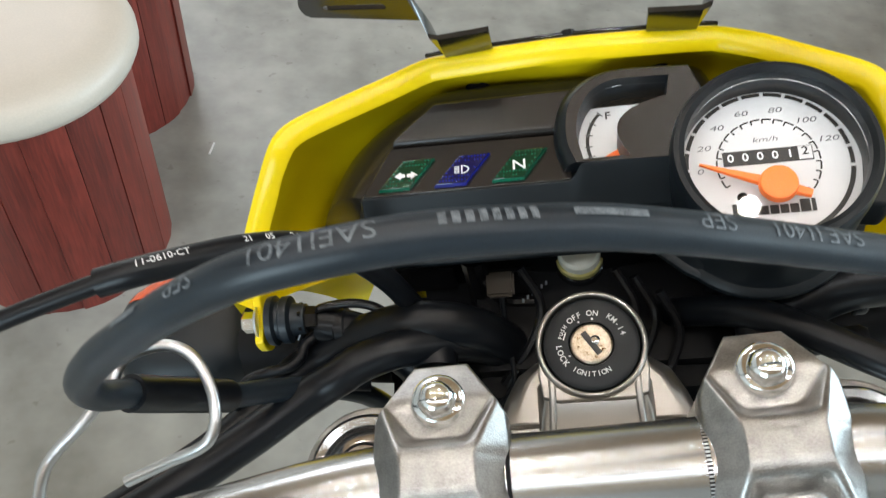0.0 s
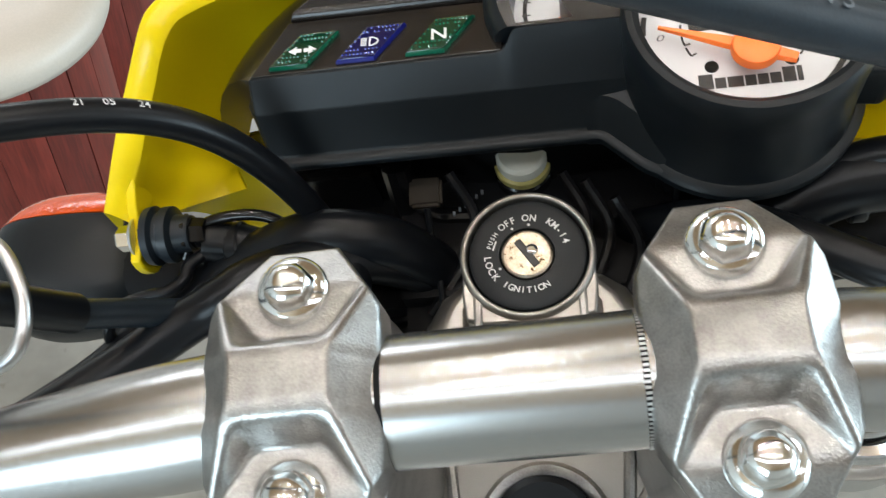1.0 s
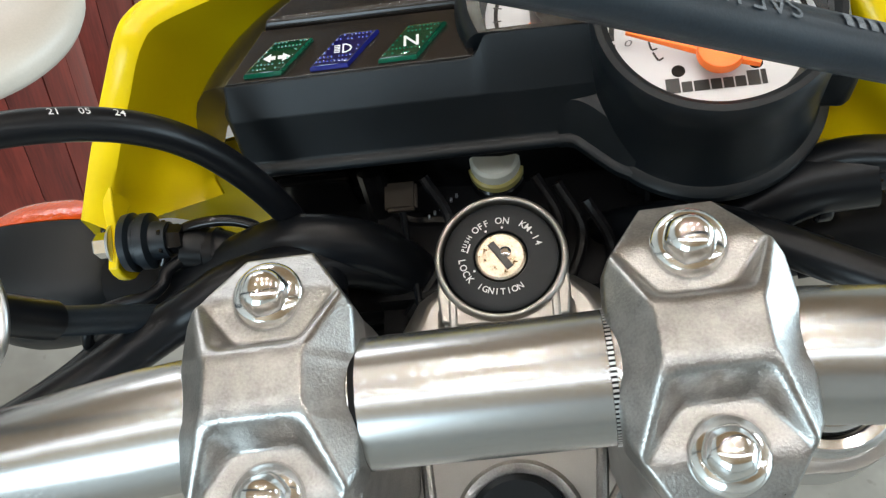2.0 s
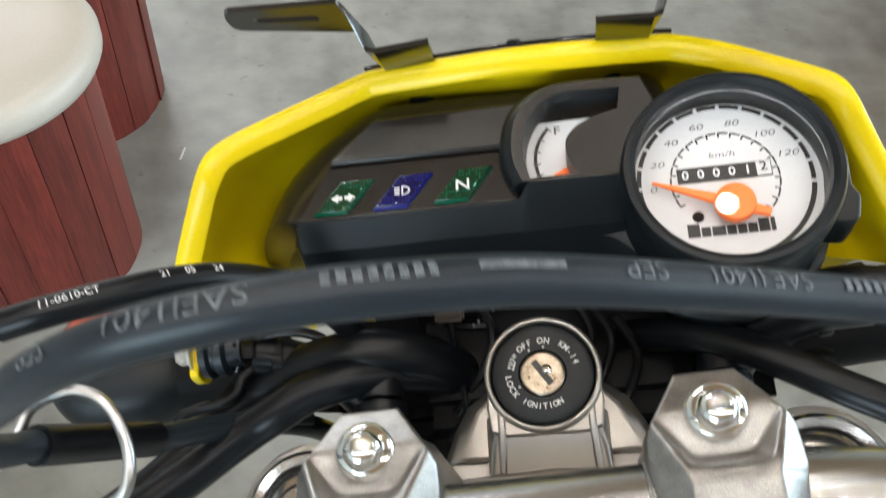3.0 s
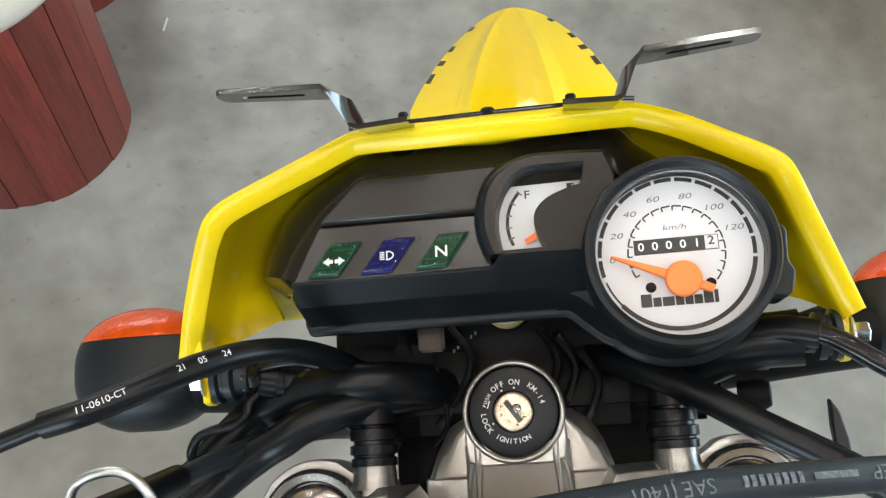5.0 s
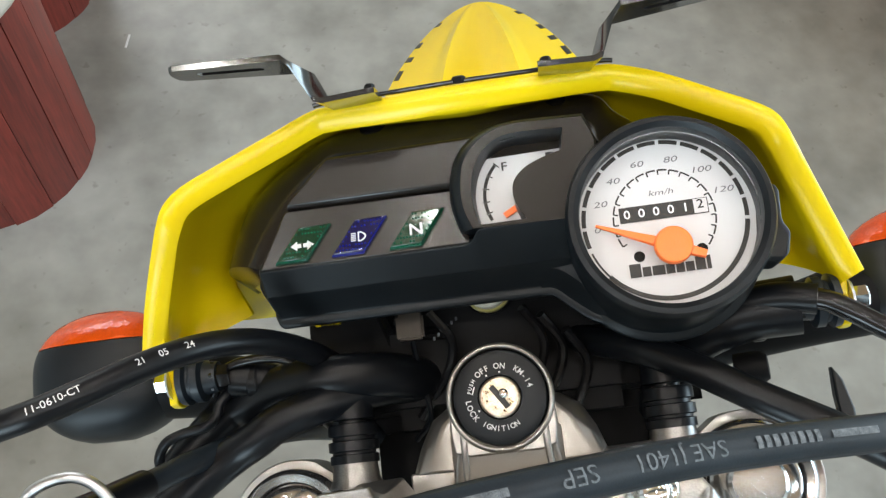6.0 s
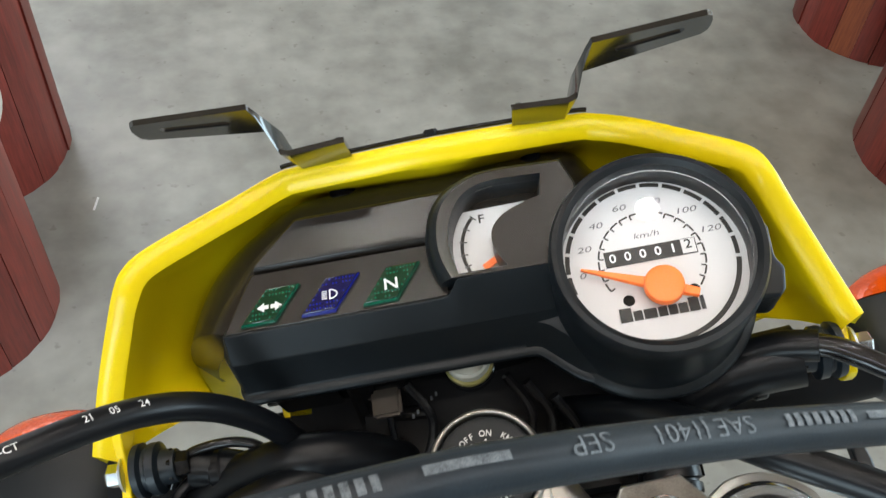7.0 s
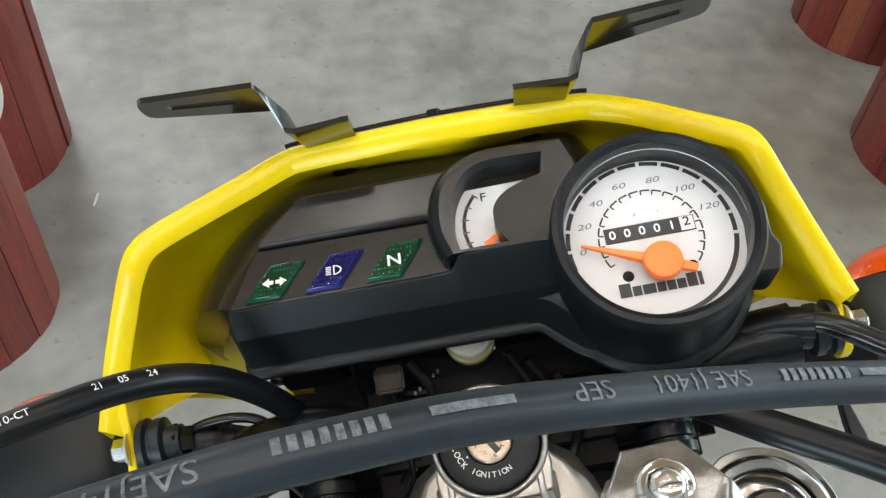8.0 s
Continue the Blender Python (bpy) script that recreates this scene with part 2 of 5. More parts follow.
def box(cx, cy, cz, sx, sy, sz, bevel=0.0):
    bm = bmesh.new()
    bmesh.ops.create_cube(bm, size=1)
    bmesh.ops.transform(bm, matrix=Matrix.Translation((cx, cy, cz)) @ Matrix.Diagonal((sx, sy, sz, 1)), verts=bm.verts)
    if bevel:
        bmesh.ops.bevel(bm, geom=bm.edges[:], offset=bevel, segments=2, affect="EDGES")
    return bm


def lathe(profile, m=Matrix(), n=48):
    """Turns (radius, height) pairs round the z axis."""
    bm = bmesh.new()
    rings = []
    for r, z in profile:
        if r < 1e-6:
            rings.append([bm.verts.new((0, 0, z))])
        else:
            rings.append([bm.verts.new((r * math.cos(6.2831853 * i / n), r * math.sin(6.2831853 * i / n), z)) for i in range(n)])
    for a, b in zip(rings, rings[1:]):
        for i in range(n):
            j = (i + 1) % n
            q = [a[i % len(a)], a[j % len(a)], b[j % len(b)], b[i % len(b)]]
            q = list(dict.fromkeys(q))
            if len(q) > 2:
                bm.faces.new(q)
    return moved(bm, m)


def loft(rings, closed=True, caps=True):
    """Skins equal-length rings of points."""
    bm = bmesh.new()
    vs = [[bm.verts.new(p) for p in r] for r in rings]
    n = len(vs[0])
    for a, b in zip(vs, vs[1:]):
        for i in range(n if closed else n - 1):
            j = (i + 1) % n
            bm.faces.new((a[i], a[j], b[j], b[i]))
    if caps and closed:
        bm.faces.new(vs[0][::-1])
        bm.faces.new(vs[-1])
    return bm


def smooth_path(points, steps=8):
    pts = [Vector(p) for p in points]
    pts = [2 * pts[0] - pts[1]] + pts + [2 * pts[-1] - pts[-2]]
    out = []
    for i in range(1, len(pts) - 2):
        p0, p1, p2, p3 = pts[i - 1:i + 3]
        for k in range(steps):
            t = k / steps
            out.append(0.5 * (2 * p1 + (p2 - p0) * t + (2 * p0 - 5 * p1 + 4 * p2 - p3) * t * t + (3 * p1 - p0 - 3 * p2 + p3) * t ** 3))
    out.append(pts[-2])
    return out


def frames_along(path, up=(0, 0, 1)):
    out, u = [], Vector(up)
    for i, p in enumerate(path):
        t = (path[min(i + 1, len(path) - 1)] - path[max(i - 1, 0)]).normalized()
        u = (u - t * u.dot(t)).normalized()
        out.append((p, t, u, t.cross(u)))
    return out


def sweep(points, r, n=16, steps=8, caps=True, ribs=0, rib_depth=0.0):
    """A round bar or hose of radius r (a number or a function of 0..1) along points."""
    path = smooth_path(points, steps) if steps else [Vector(p) for p in points]
    rings = []
    fr = frames_along(path)
    for k, (p, t, u, s) in enumerate(fr):
        rad = r(k / (len(fr) - 1)) if callable(r) else r
        rings.append([p + (u * math.cos(6.2831853 * i / n) + s * math.sin(6.2831853 * i / n)) * (rad - (rib_depth if ribs and i % 2 else 0)) for i in range(n)])
    return loft(rings, True, caps)


def flat(outline, holes=()):
    """A flat filled face set from a 2D outline with holes."""
    bm = bmesh.new()
    edges = []
    for loop in (outline, *holes):
        vs = [bm.verts.new((p[0], p[1], 0)) for p in loop]
        edges += [bm.edges.new((vs[i], vs[(i + 1) % len(vs)])) for i in range(len(vs))]
    bmesh.ops.triangle_fill(bm, use_beauty=True, use_dissolve=False, edges=edges)
    return bm


def plate(outline, z0, z1, holes=()):
    """A slab between heights z0 and z1 with a 2D outline and holes."""
    bm = flat(outline, holes)
    bmesh.ops.translate(bm, vec=(0, 0, z0), verts=bm.verts)
    ret = bmesh.ops.extrude_face_region(bm, geom=bm.faces[:])
    bmesh.ops.translate(bm, vec=(0, 0, z1 - z0), verts=[v for v in ret["geom"] if isinstance(v, bmesh.types.BMVert)])
    return bm


def arc(cx, cy, r, a0, a1, n=16):
    return [(cx + r * math.cos(radians(a0 + (a1 - a0) * i / n)), cy + r * math.sin(radians(a0 + (a1 - a0) * i / n))) for i in range(n + 1)]


def ring_arc(cx, cy, r0, r1, a0, a1, z, n=12):
    """A flat band of an arc."""
    bm = bmesh.new()
    a = [bm.verts.new((*p, z)) for p in arc(cx, cy, r0, a0, a1, n)]
    b = [bm.verts.new((*p, z)) for p in arc(cx, cy, r1, a0, a1, n)]
    for i in range(n):
        bm.faces.new((a[i], a[i + 1], b[i + 1], b[i]))
    return bm


def lettering(text, size, width=1.0, shear=0.0, bold=0.018):
    """Flat letters centred on the origin, with capitals of the given height."""
    cu = bpy.data.curves.new("letters", "FONT")
    cu.body, cu.size, cu.align_x, cu.align_y = text, size / 0.70, "CENTER", "CENTER"
    cu.resolution_u, cu.shear, cu.offset = 3, shear, size * bold
    ob = bpy.data.objects.new("letters", cu)
    me = bpy.data.meshes.new_from_object(ob)
    bm = bmesh.new()
    bm.from_mesh(me)
    bpy.data.objects.remove(ob)
    bpy.data.meshes.remove(me)
    bmesh.ops.scale(bm, vec=(width, 1, 1), verts=bm.verts)
    return bm


def thing(name, m, label, category, group="", kind=""):
    ob = new(name)
    ob.empty_display_size = 0.1
    ob.matrix_world = m
    return tagged(ob, label, category, group, kind)


# ---- the room ----
def slab(name, bm, mat, label, category):
    return tagged(part(name, bm, mat), label, category, kind="structure")


X0, X1, Y0, Y1 = -4.2, 8.5, -4.0, 6.5
slab("floor", box((X0 + X1) / 2, (Y0 + Y1) / 2, -0.05, X1 - X0 + 0.4, Y1 - Y0 + 0.4, 0.1), M_FLOOR, "grey polished concrete showroom floor with cloudy stains and two painted dim zones", "floor")
slab("ceiling", box((X0 + X1) / 2, (Y0 + Y1) / 2, CEIL + 0.05, X1 - X0 + 0.4, Y1 - Y0 + 0.4, 0.1), M_CEIL, "warm brown boarded ceiling with recessed downlights", "ceiling")
slab("wall_north", box((X0 + X1) / 2, Y1 + 0.1, CEIL / 2, X1 - X0, 0.2, CEIL), M_WALL, "plain warm plaster wall", "wall")
slab("wall_west", box(X0 - 0.1, (Y0 + Y1) / 2, CEIL / 2, 0.2, Y1 - Y0 + 0.4, CEIL), M_WALL, "plain warm plaster wall", "wall")
_e = plate([(Y0 - 0.2, 0), (Y1 + 0.2, 0), (Y1 + 0.2, CEIL), (Y0 - 0.2, CEIL)], 0, 0.2, [[(-2.9, 0.5), (6.1, 0.5), (6.1, 3.1), (-2.9, 3.1)]])
slab("wall_east", moved(_e, Matrix(((0, 0, 1, X1), (1, 0, 0, 0), (0, 1, 0, 0), (0, 0, 0, 1)))), M_WALL, "plaster wall with a wide shop window opening", "wall")
_w = plate([(X0, 0), (X1, 0), (X1, CEIL), (X0, CEIL)], 0, 0.2, [[(-4.0, 0.55), (-1.0, 0.55), (-1.0, 2.75), (-4.0, 2.75)]])
slab("wall_south", moved(_w, Matrix.Translation((0, Y0, 0)) @ Matrix.Rotation(radians(90), 4, "X")), M_WALL, "plain plaster wall with a wide shop window opening", "wall")

for sx, sy in SPOTS:
    lamp = thing("ceiling_light", Matrix.Translation((sx, sy, CEIL)), "round recessed warm ceiling downlight, lit", "light", "ceiling downlights")
    part("trim", lathe([(0.030, -0.001), (0.030, -0.010), (0.044, -0.008), (0.046, -0.001)], n=32), M_CEIL, lamp)
    part("diffuser", lathe([(0.030, -0.003), (0.0, -0.004)], n=32), M_EMIT, lamp, "glowing warm diffuser")

# fixtures for the added fill panels
for sx, sy, lx, ly, _ in PANELS:
    lamp = thing("ceiling_panel_light", Matrix.Translation((sx, sy, CEIL)), "flat white ceiling panel light, unseen and added as fill, lit", "light", "ceiling panel lights")
    rim = merge(box(0, ly / 2 + 0.02, -0.02, lx + 0.08, 0.04, 0.04), box(0, -ly / 2 - 0.02, -0.02, lx + 0.08, 0.04, 0.04), box(lx / 2 + 0.02, 0, -0.02, 0.04, ly, 0.04), box(-lx / 2 - 0.02, 0, -0.02, 0.04, ly, 0.04))
    part("frame", rim, M_FORKCAP, lamp, "thin aluminium frame")
    part("diffuser", box(0, 0, -0.012, lx, ly, 0.02), M_EMITW, lamp, "glowing white diffuser")


# ---- wooden stools ----
def stave_mesh(r, depth, h, da, mat):
    a = radians(da / 2)
    rings = []
    for z in (0.0, h):
        rings.append([(r * math.cos(-a), r * math.sin(-a), z), (r * 1.004, 0, z), (r * math.cos(a), r * math.sin(a), z),
                      ((r - depth) * math.cos(a), (r - depth) * math.sin(a), z), ((r - depth) * math.cos(-a), (r - depth) * math.sin(-a), z)])
    bm = loft(rings)
    top = [e for e in bm.edges if e.calc_face_angle(0) > 0.6]
    bmesh.ops.bevel(bm, geom=top, offset=0.0022, segments=1, affect="EDGES")
    finish(bm)
    me = bpy.data.meshes.new("stave")
    bm.to_mesh(me)
    bm.free()
    me.materials.append(mat)
    return me


def wooden_stool(m, label):
    st = thing("wooden_stool", m, label, "stool", "wooden stools on the floor")
    rng = random.Random(5)
    widths = [rng.choice((14.0, 17.0, 19.0, 21.0)) for _ in range(20)]
    k = 360.0 / sum(widths)
    made, ang = {}, 0.0
    for i, w in enumerate(widths):
        mat = M_PALEWOOD if i == 4 else M_WOOD
        if (w, mat) not in made:
            made[w, mat] = stave_mesh(0.194, 0.024, 0.425, w * k - 0.35, mat)
        ob = new("stave", made[w, mat])
        ob.parent = st
        ob.matrix_basis = Matrix.Rotation(radians(ang + w * k / 2), 4, "Z") @ Matrix.Translation((rng.uniform(-0.0035, 0.002), 0, 0))
        ang += w * k
    part("core", lathe([(0.0, 0.0), (0.168, 0.0), (0.168, 0.42), (0.0, 0.42)], n=40), M_DARK, st, "dark inside of the stool")
    prof = [(0.0, 0.425), (0.196, 0.425), (0.212, 0.432), (0.219, 0.446), (0.219, 0.462), (0.212, 0.478), (0.195, 0.489), (0.15, 0.495), (0.08, 0.497), (0.0, 0.497)]
    part("cushion", lathe(prof, n=64), M_CUSHION, st, "cream vinyl seat cushion", 60)
    return st


_label = "round stool of red-stained wooden staves with a cream vinyl cushion"
stool = wooden_stool(pose(-0.668, 1.213, 0, 0, 0, 12), _label)
for sx, sy, rz in ((-0.700, 1.655, 75), (1.515, 1.990, 140), (1.455, 1.470, 220)):
    copy_thing(stool, pose(sx, sy, 0, 0, 0, rz))

scrap = tagged(part("paper_scrap", box(0, 0, 0.0012, 0.004, 0.036, 0.002), M_WHITE), "tiny white paper scrap lying on the concrete floor", "litter")
scrap.matrix_world = pose(-0.432, 1.47, 0, 0, 0, -8)


# ---- the motorcycle: leaning on its stand; x right, y ahead along the steering head's plane, z along the steering axis ----
BIKE = Matrix(((0.9782, -0.0360, -0.2047, 0.0582), (-0.0284, 0.9525, -0.3032, 0.1493), (0.2059, 0.3024, 0.9307, 1.1674), (0, 0, 0, 1)))
bike = thing("motorcycle", BIKE, "yellow and black off-road motorcycle leaning on its stand, showroom new", "motorcycle")

# handlebar, wide in the middle and tapered outside the clamps
BAR_Y, BAR_Z = -0.0215, -0.0185
# the bar sits turned a little to the left in its seat
BAR_TURN = T(0, BAR_Y - 0.0026, 0) @ Matrix.Rotation(radians(2.2), 4, "Z") @ T(0, -BAR_Y, 0)


def bar_radius(u):
    x = abs(u * 0.72 - 0.36)
    return 0.0156 if x < 0.088 else max(0.0112, 0.0156 - (x - 0.088) * 0.075)


bar = part("handlebar", moved(sweep([(-0.36 + 0.72 * i / 60, BAR_Y - 0.10 * max(0, abs(-0.36 + 0.72 * i / 60) - 0.072), BAR_Z + 0.35 * max(0, abs(-0.36 + 0.72 * i / 60) - 0.17))
                               for i in range(61)], bar_radius, n=48, steps=0), BAR_TURN), M_TUBE, bike, "satin silver tapered handlebar tube")
for bx in (-0.0294, 0.0281):
    part("knurl_band", lathe([(0.0150, -0.0008), (0.01570, -0.0007), (0.01570, 0.0007), (0.0150, 0.0008)], BAR_TURN @ T(bx, BAR_Y, BAR_Z) @ Matrix.Rotation(radians(90), 4, "Y"), 72), M_DARK, bar, "dark groove beside the clamp")
    if bx < 0:
        continue
    knurl = []
    for i in range(84):
        knurl.append(moved(box(0, 0, 0.01563, 0.0013, 0.0006, 0.0004), BAR_TURN @ T(bx, BAR_Y, BAR_Z) @ Matrix.Rotation(6.2831853 * i / 84, 4, "X")))
    part("knurling", merge(*knurl), M_STEEL, bar, "fine knurled ridges beside the clamps")


def soft_min(a, b, k):
    h = max(k - abs(a - b), 0.0) / k
    return min(a, b) - h * h * k / 4


CAP_EDGE = ((0.0, 0.0209), (0.0120, 0.0209), (0.0188, 0.0205), (0.0222, 0.0186), (0.0380, 0.0086))
CAP_END, SEAT = 0.0380, -0.0062


def cap_width(y):
    y = abs(y)
    for (a, b), (c, d) in zip(CAP_EDGE, CAP_EDGE[1:]):
        if y <= c:
            return b + (d - b) * (y - a) / (c - a)
    return CAP_EDGE[-1][1]


def cap_height(x, y):
    """The clamp's cast top: a saddle with sloping sides, sunk to a hexagonal seat round each bolt."""
    x, y = abs(x), abs(y)
    ridge = 0.0112 + max(0.0, y - 0.0050) * 0.40
    crown = soft_min(0.0058, 0.0058 - (y - 0.0062) * 0.66, 0.0020)
    top = soft_min(crown, crown + (ridge - x) * 1.15, 0.0008)
    inside = -soft_min(y - 0.0122, (y - 0.0122) * 0.615 - (x - 0.0080) * 0.789, 0.0022)
    wall = SEAT + (inside + math.sqrt(inside * inside + 0.0005 ** 2)) * 1.4
    h = soft_min(top, wall, 0.0022)
    e, r = min(cap_width(y) - x, CAP_END - y), 0.0010
    return h - (r - math.sqrt(max(0.0, r * r - (r - e) ** 2)) if e < r else 0.0)


def clamp_cap(cx):
    rows, cols = 150, 76
    bm = bmesh.new()
    grid = []
    for i in range(rows + 1):
        y = CAP_END * math.sin(math.pi / 2 * (-1 + 2 * i / rows)) * 0.35 + CAP_END * (-1 + 2 * i / rows) * 0.65
        w = cap_width(y)
        line = []
        for j in range(cols + 1):
            u = -1 + 2 * j / cols
            u = 0.4 * math.sin(math.pi / 2 * u) + 0.6 * u
            line.append(bm.verts.new((cx + u * w, BAR_Y + 0.0015 + y, cap_height(u * w, y))))
        grid.append(line)
    for a, b in zip(grid, grid[1:]):
        for j in range(cols):
            bm.faces.new((a[j], a[j + 1], b[j + 1], b[j]))
    rim = grid[0] + [r[-1] for r in grid[1:]] + grid[-1][-2::-1] + [r[0] for r in grid[-2:0:-1]]
    low = [bm.verts.new((v.co.x, v.co.y, -0.0175)) for v in rim]
    for k in range(len(rim)):
        n = (k + 1) % len(rim)
        bm.faces.new((rim[n], rim[k], low[k], low[n]))
    bm.faces.new(low)
    return bm


def riser():
    st = [(0.0372, 0.0086), (0.0240, 0.0174), (0.0120, 0.0208), (-0.0120, 0.0208), (-0.0240, 0.0174), (-0.0372, 0.0086)]
    rings = []
    for z in (-0.0195, -0.040, -0.080):
        k = 1.0 if z > -0.03 else (0.94 if z > -0.06 else 1.05)
        rings.append([(w * k, y * k, z) for y, w in st] + [(-w * k, y * k, z) for y, w in st[::-1]])
    return loft(rings)


FLANGE = [(0.0058, 0.0030), (0.0066, 0.0026), (0.0076, 0.0020), (0.0084, 0.0011), (0.0087, 0.0003), (0.0087, -0.0005)]
HEAD = [(0.0, 0.0080), (0.0016, 0.0079), (0.0030, 0.0075), (0.0042, 0.0067), (0.0051, 0.0055), (0.0056, 0.0042), (0.0060, 0.0028)]


def bolt_head(m):
    """A domed hexagon head: round on top, with six soft flats lower down."""
    bm = lathe(HEAD, Matrix(), 48)
    for v in bm.verts:
        r = math.hypot(v.co.x, v.co.y)
        k = max(0.0, min(1.0, (r - 0.0034) / 0.0024))
        a = math.atan2(v.co.y, v.co.x) % radians(60) - radians(30)
        f = 1 + k * (0.955 / math.cos(a) - 1.0) * 0.35
        v.co.x, v.co.y = v.co.x * f, v.co.y * f
    return moved(bm, m)


for cx in (-0.0494, 0.0490):
    cap = part("handlebar_clamp", moved(clamp_cap(cx), BAR_TURN), M_CAST, bike, "bead-blasted aluminium handlebar clamp", 50)
    for dy in (0.02375, -0.02375):
        m = BAR_TURN @ T(cx, BAR_Y + 0.0015 + dy, -0.0062)
        bolt = part("clamp_bolt", lathe(FLANGE, m, 40), M_CHROME, cap, "bright zinc flanged clamp bolt", 60)
        part("bolt_head", bolt_head(m @ Matrix.Rotation(radians(12), 4, "Z")), M_CHROME, bolt, "", 60)
    rounded(part("riser", moved(riser(), BAR_TURN @ T(cx, BAR_Y + 0.0015, 0)), M_CAST, bike, "cast aluminium bar riser", 25), 0.001, 2)

# upper fork bracket
half = [(0.0, -0.078), (0.030, -0.074), (0.050, -0.062), (0.062, -0.046), (0.066, -0.024), (0.062, -0.006), (0.036, 0.002), (0.0, 0.004)]
outline = half + [(-x, y) for x, y in half[-2:0:-1]]
yoke = part("fork_bracket", plate(outline, -0.120, -0.082), M_BRACKET, bike, "silver cast upper fork bracket", 25)
rounded(yoke, 0.003, 3)
arm_out = [(0.0, -0.055), (0.060, -0.045), (0.085, -0.033)] + arc(0.0985, -0.003, 0.0300, -100, 110, 20) + [(0.070, 0.012), (0.040, 0.004), (0.0, 0.004)]
for sgn in (-1, 1):
    rounded(part("bracket_arm", plate([(sgn * x, y) for x, y in arm_out], -0.145, -0.121), M_BRACKET, yoke, "", 25), 0.003, 3)
for sgn in (-1, 1):
    for k in range(4):
        a = radians(20 + 22 * k)
        part("rib", sweep([(sgn * 0.024, -0.048, -0.0815), (sgn * (0.024 + 0.05 * math.cos(a)), -0.048 + 0.042 * math.sin(a) - 0.005, -0.0815)], 0.0018, 8, 0), M_CAST, yoke)
part("stem_nut", lathe([(0.0, -0.0715), (0.0125, -0.0715), (0.0145, -0.073), (0.0148, -0.079), (0.0, -0.079)], T(0.001, -0.049, 0), 40), M_BLACK, yoke, "black plastic steering stem cap")
part("stem_washer", lathe([(0.0150, -0.082), (0.0152, -0.0765), (0.0178, -0.0755), (0.0192, -0.0775), (0.0195, -0.083)], T(0.001, -0.049, 0), 40), M_CAST, yoke, "machined ring round the stem cap")
for sgn in (-1, 1):
    FL = T(sgn * 0.0985, -0.003, 0)
    leg = part("fork_leg", lathe([(0.0, -0.128), (0.0195, -0.128), (0.0195, -0.55), (0.027, -0.56), (0.027, -0.96), (0.0, -0.96)], FL, 40), M_STEEL, bike, "polished steel fork leg")
    part("fork_cap", lathe([(0.0, -0.1060), (0.0105, -0.1060), (0.0120, -0.1072), (0.0125, -0.1100), (0.0165, -0.1108), (0.0185, -0.1125), (0.0190, -0.1150), (0.0190, -0.130), (0.0, -0.130)], FL, 48), M_FORKCAP, leg, "bright aluminium fork cap")
    part("clamp_ring", lathe([(0.0196, -0.130), (0.0198, -0.1150), (0.0206, -0.1135), (0.0238, -0.1125), (0.0254, -0.1140), (0.0262, -0.1170), (0.0264, -0.130), (0.0196, -0.130)], FL, 56), M_FORKCAP, leg, "machined ring of the fork clamp")
    AX = T(sgn * 0.0690, 0.0, -0.1170) @ Matrix.Rotation(radians(-90), 4, "X")
    damper = part("stay_damper", lathe([(0.0, 0.056), (0.0095, 0.055), (0.0100, 0.0415), (0.0060, 0.0410), (0.0060, 0.0400), (0.0106, 0.0395), (0.0110, 0.0385), (0.0110, 0.0345), (0.0094, 0.0340), (0.0094, 0.0325), (0.0112, 0.0320),
                                        (0.0112, 0.0280), (0.0096, 0.0275), (0.0096, 0.0265), (0.0108, 0.0260), (0.0108, 0.0225), (0.0, 0.0225)], AX, 32), M_SLEEVE, bike, "black ringed rubber damper of the lamp stay")
    part("damper_foot", lathe([(0.0, 0.0225), (0.0098, 0.0225), (0.0104, 0.0160), (0.0125, 0.0120), (0.0, 0.0120)], AX, 32), M_CAST, damper, "bright metal damper foot")

# ignition switch in its cast bracket
IX, IY, IZ = -0.0012, 0.0428, -0.0995
ign = part("ignition_switch", lathe([(0.0090, -0.0008), (0.0094, 0.0003), (0.0180, 0.0004), (0.0196, -0.0004), (0.0203, -0.003), (0.0203, -0.02), (0.0, -0.02)], T(IX, IY, IZ), 64), M_BLACK, bike, "round black ignition switch face with white lettering")
part("key_barrel", lathe([(0.0, 0.0006), (0.0078, 0.0006), (0.0086, 0.0001), (0.0089, -0.0012), (0.0089, -0.006), (0.0, -0.006)], T(IX, IY, IZ), 48), M_BRASS, ign, "worn brassy key barrel")
slot = box(0, 0, 0.0002, 0.0112, 0.0025, 0.0012)
part("key_slot", moved(slot, T(IX, IY, IZ + 0.0005) @ Matrix.Rotation(radians(-56), 4, "Z")), M_DECAL, ign, "dark key slot")
part("shutter", lathe([(0.0, 0.0015), (0.0012, 0.0013), (0.0021, 0.0006), (0.0023, 0.0)], T(IX + 0.0016, IY + 0.0012, IZ + 0.0003), 20), M_CHROME, ign, "bright steel slot shutter")


def ring_text(s, mid, radius, size, gap, inward):
    """Letters round the switch; inward: their tops point to the middle."""
    out = []
    for i, ch in enumerate(s):
        off = (i - (len(s) - 1) / 2) * gap
        a = mid + off if inward else mid - off
        b = lettering(ch, size, 0.92)
        turn = radians(a + 90 if inward else a - 90)
        out.append(moved(b, T(IX + radius * math.cos(radians(a)), IY + radius * math.sin(radians(a)), IZ + 0.0007) @ Matrix.Rotation(turn, 4, "Z")))
    return merge(*out)


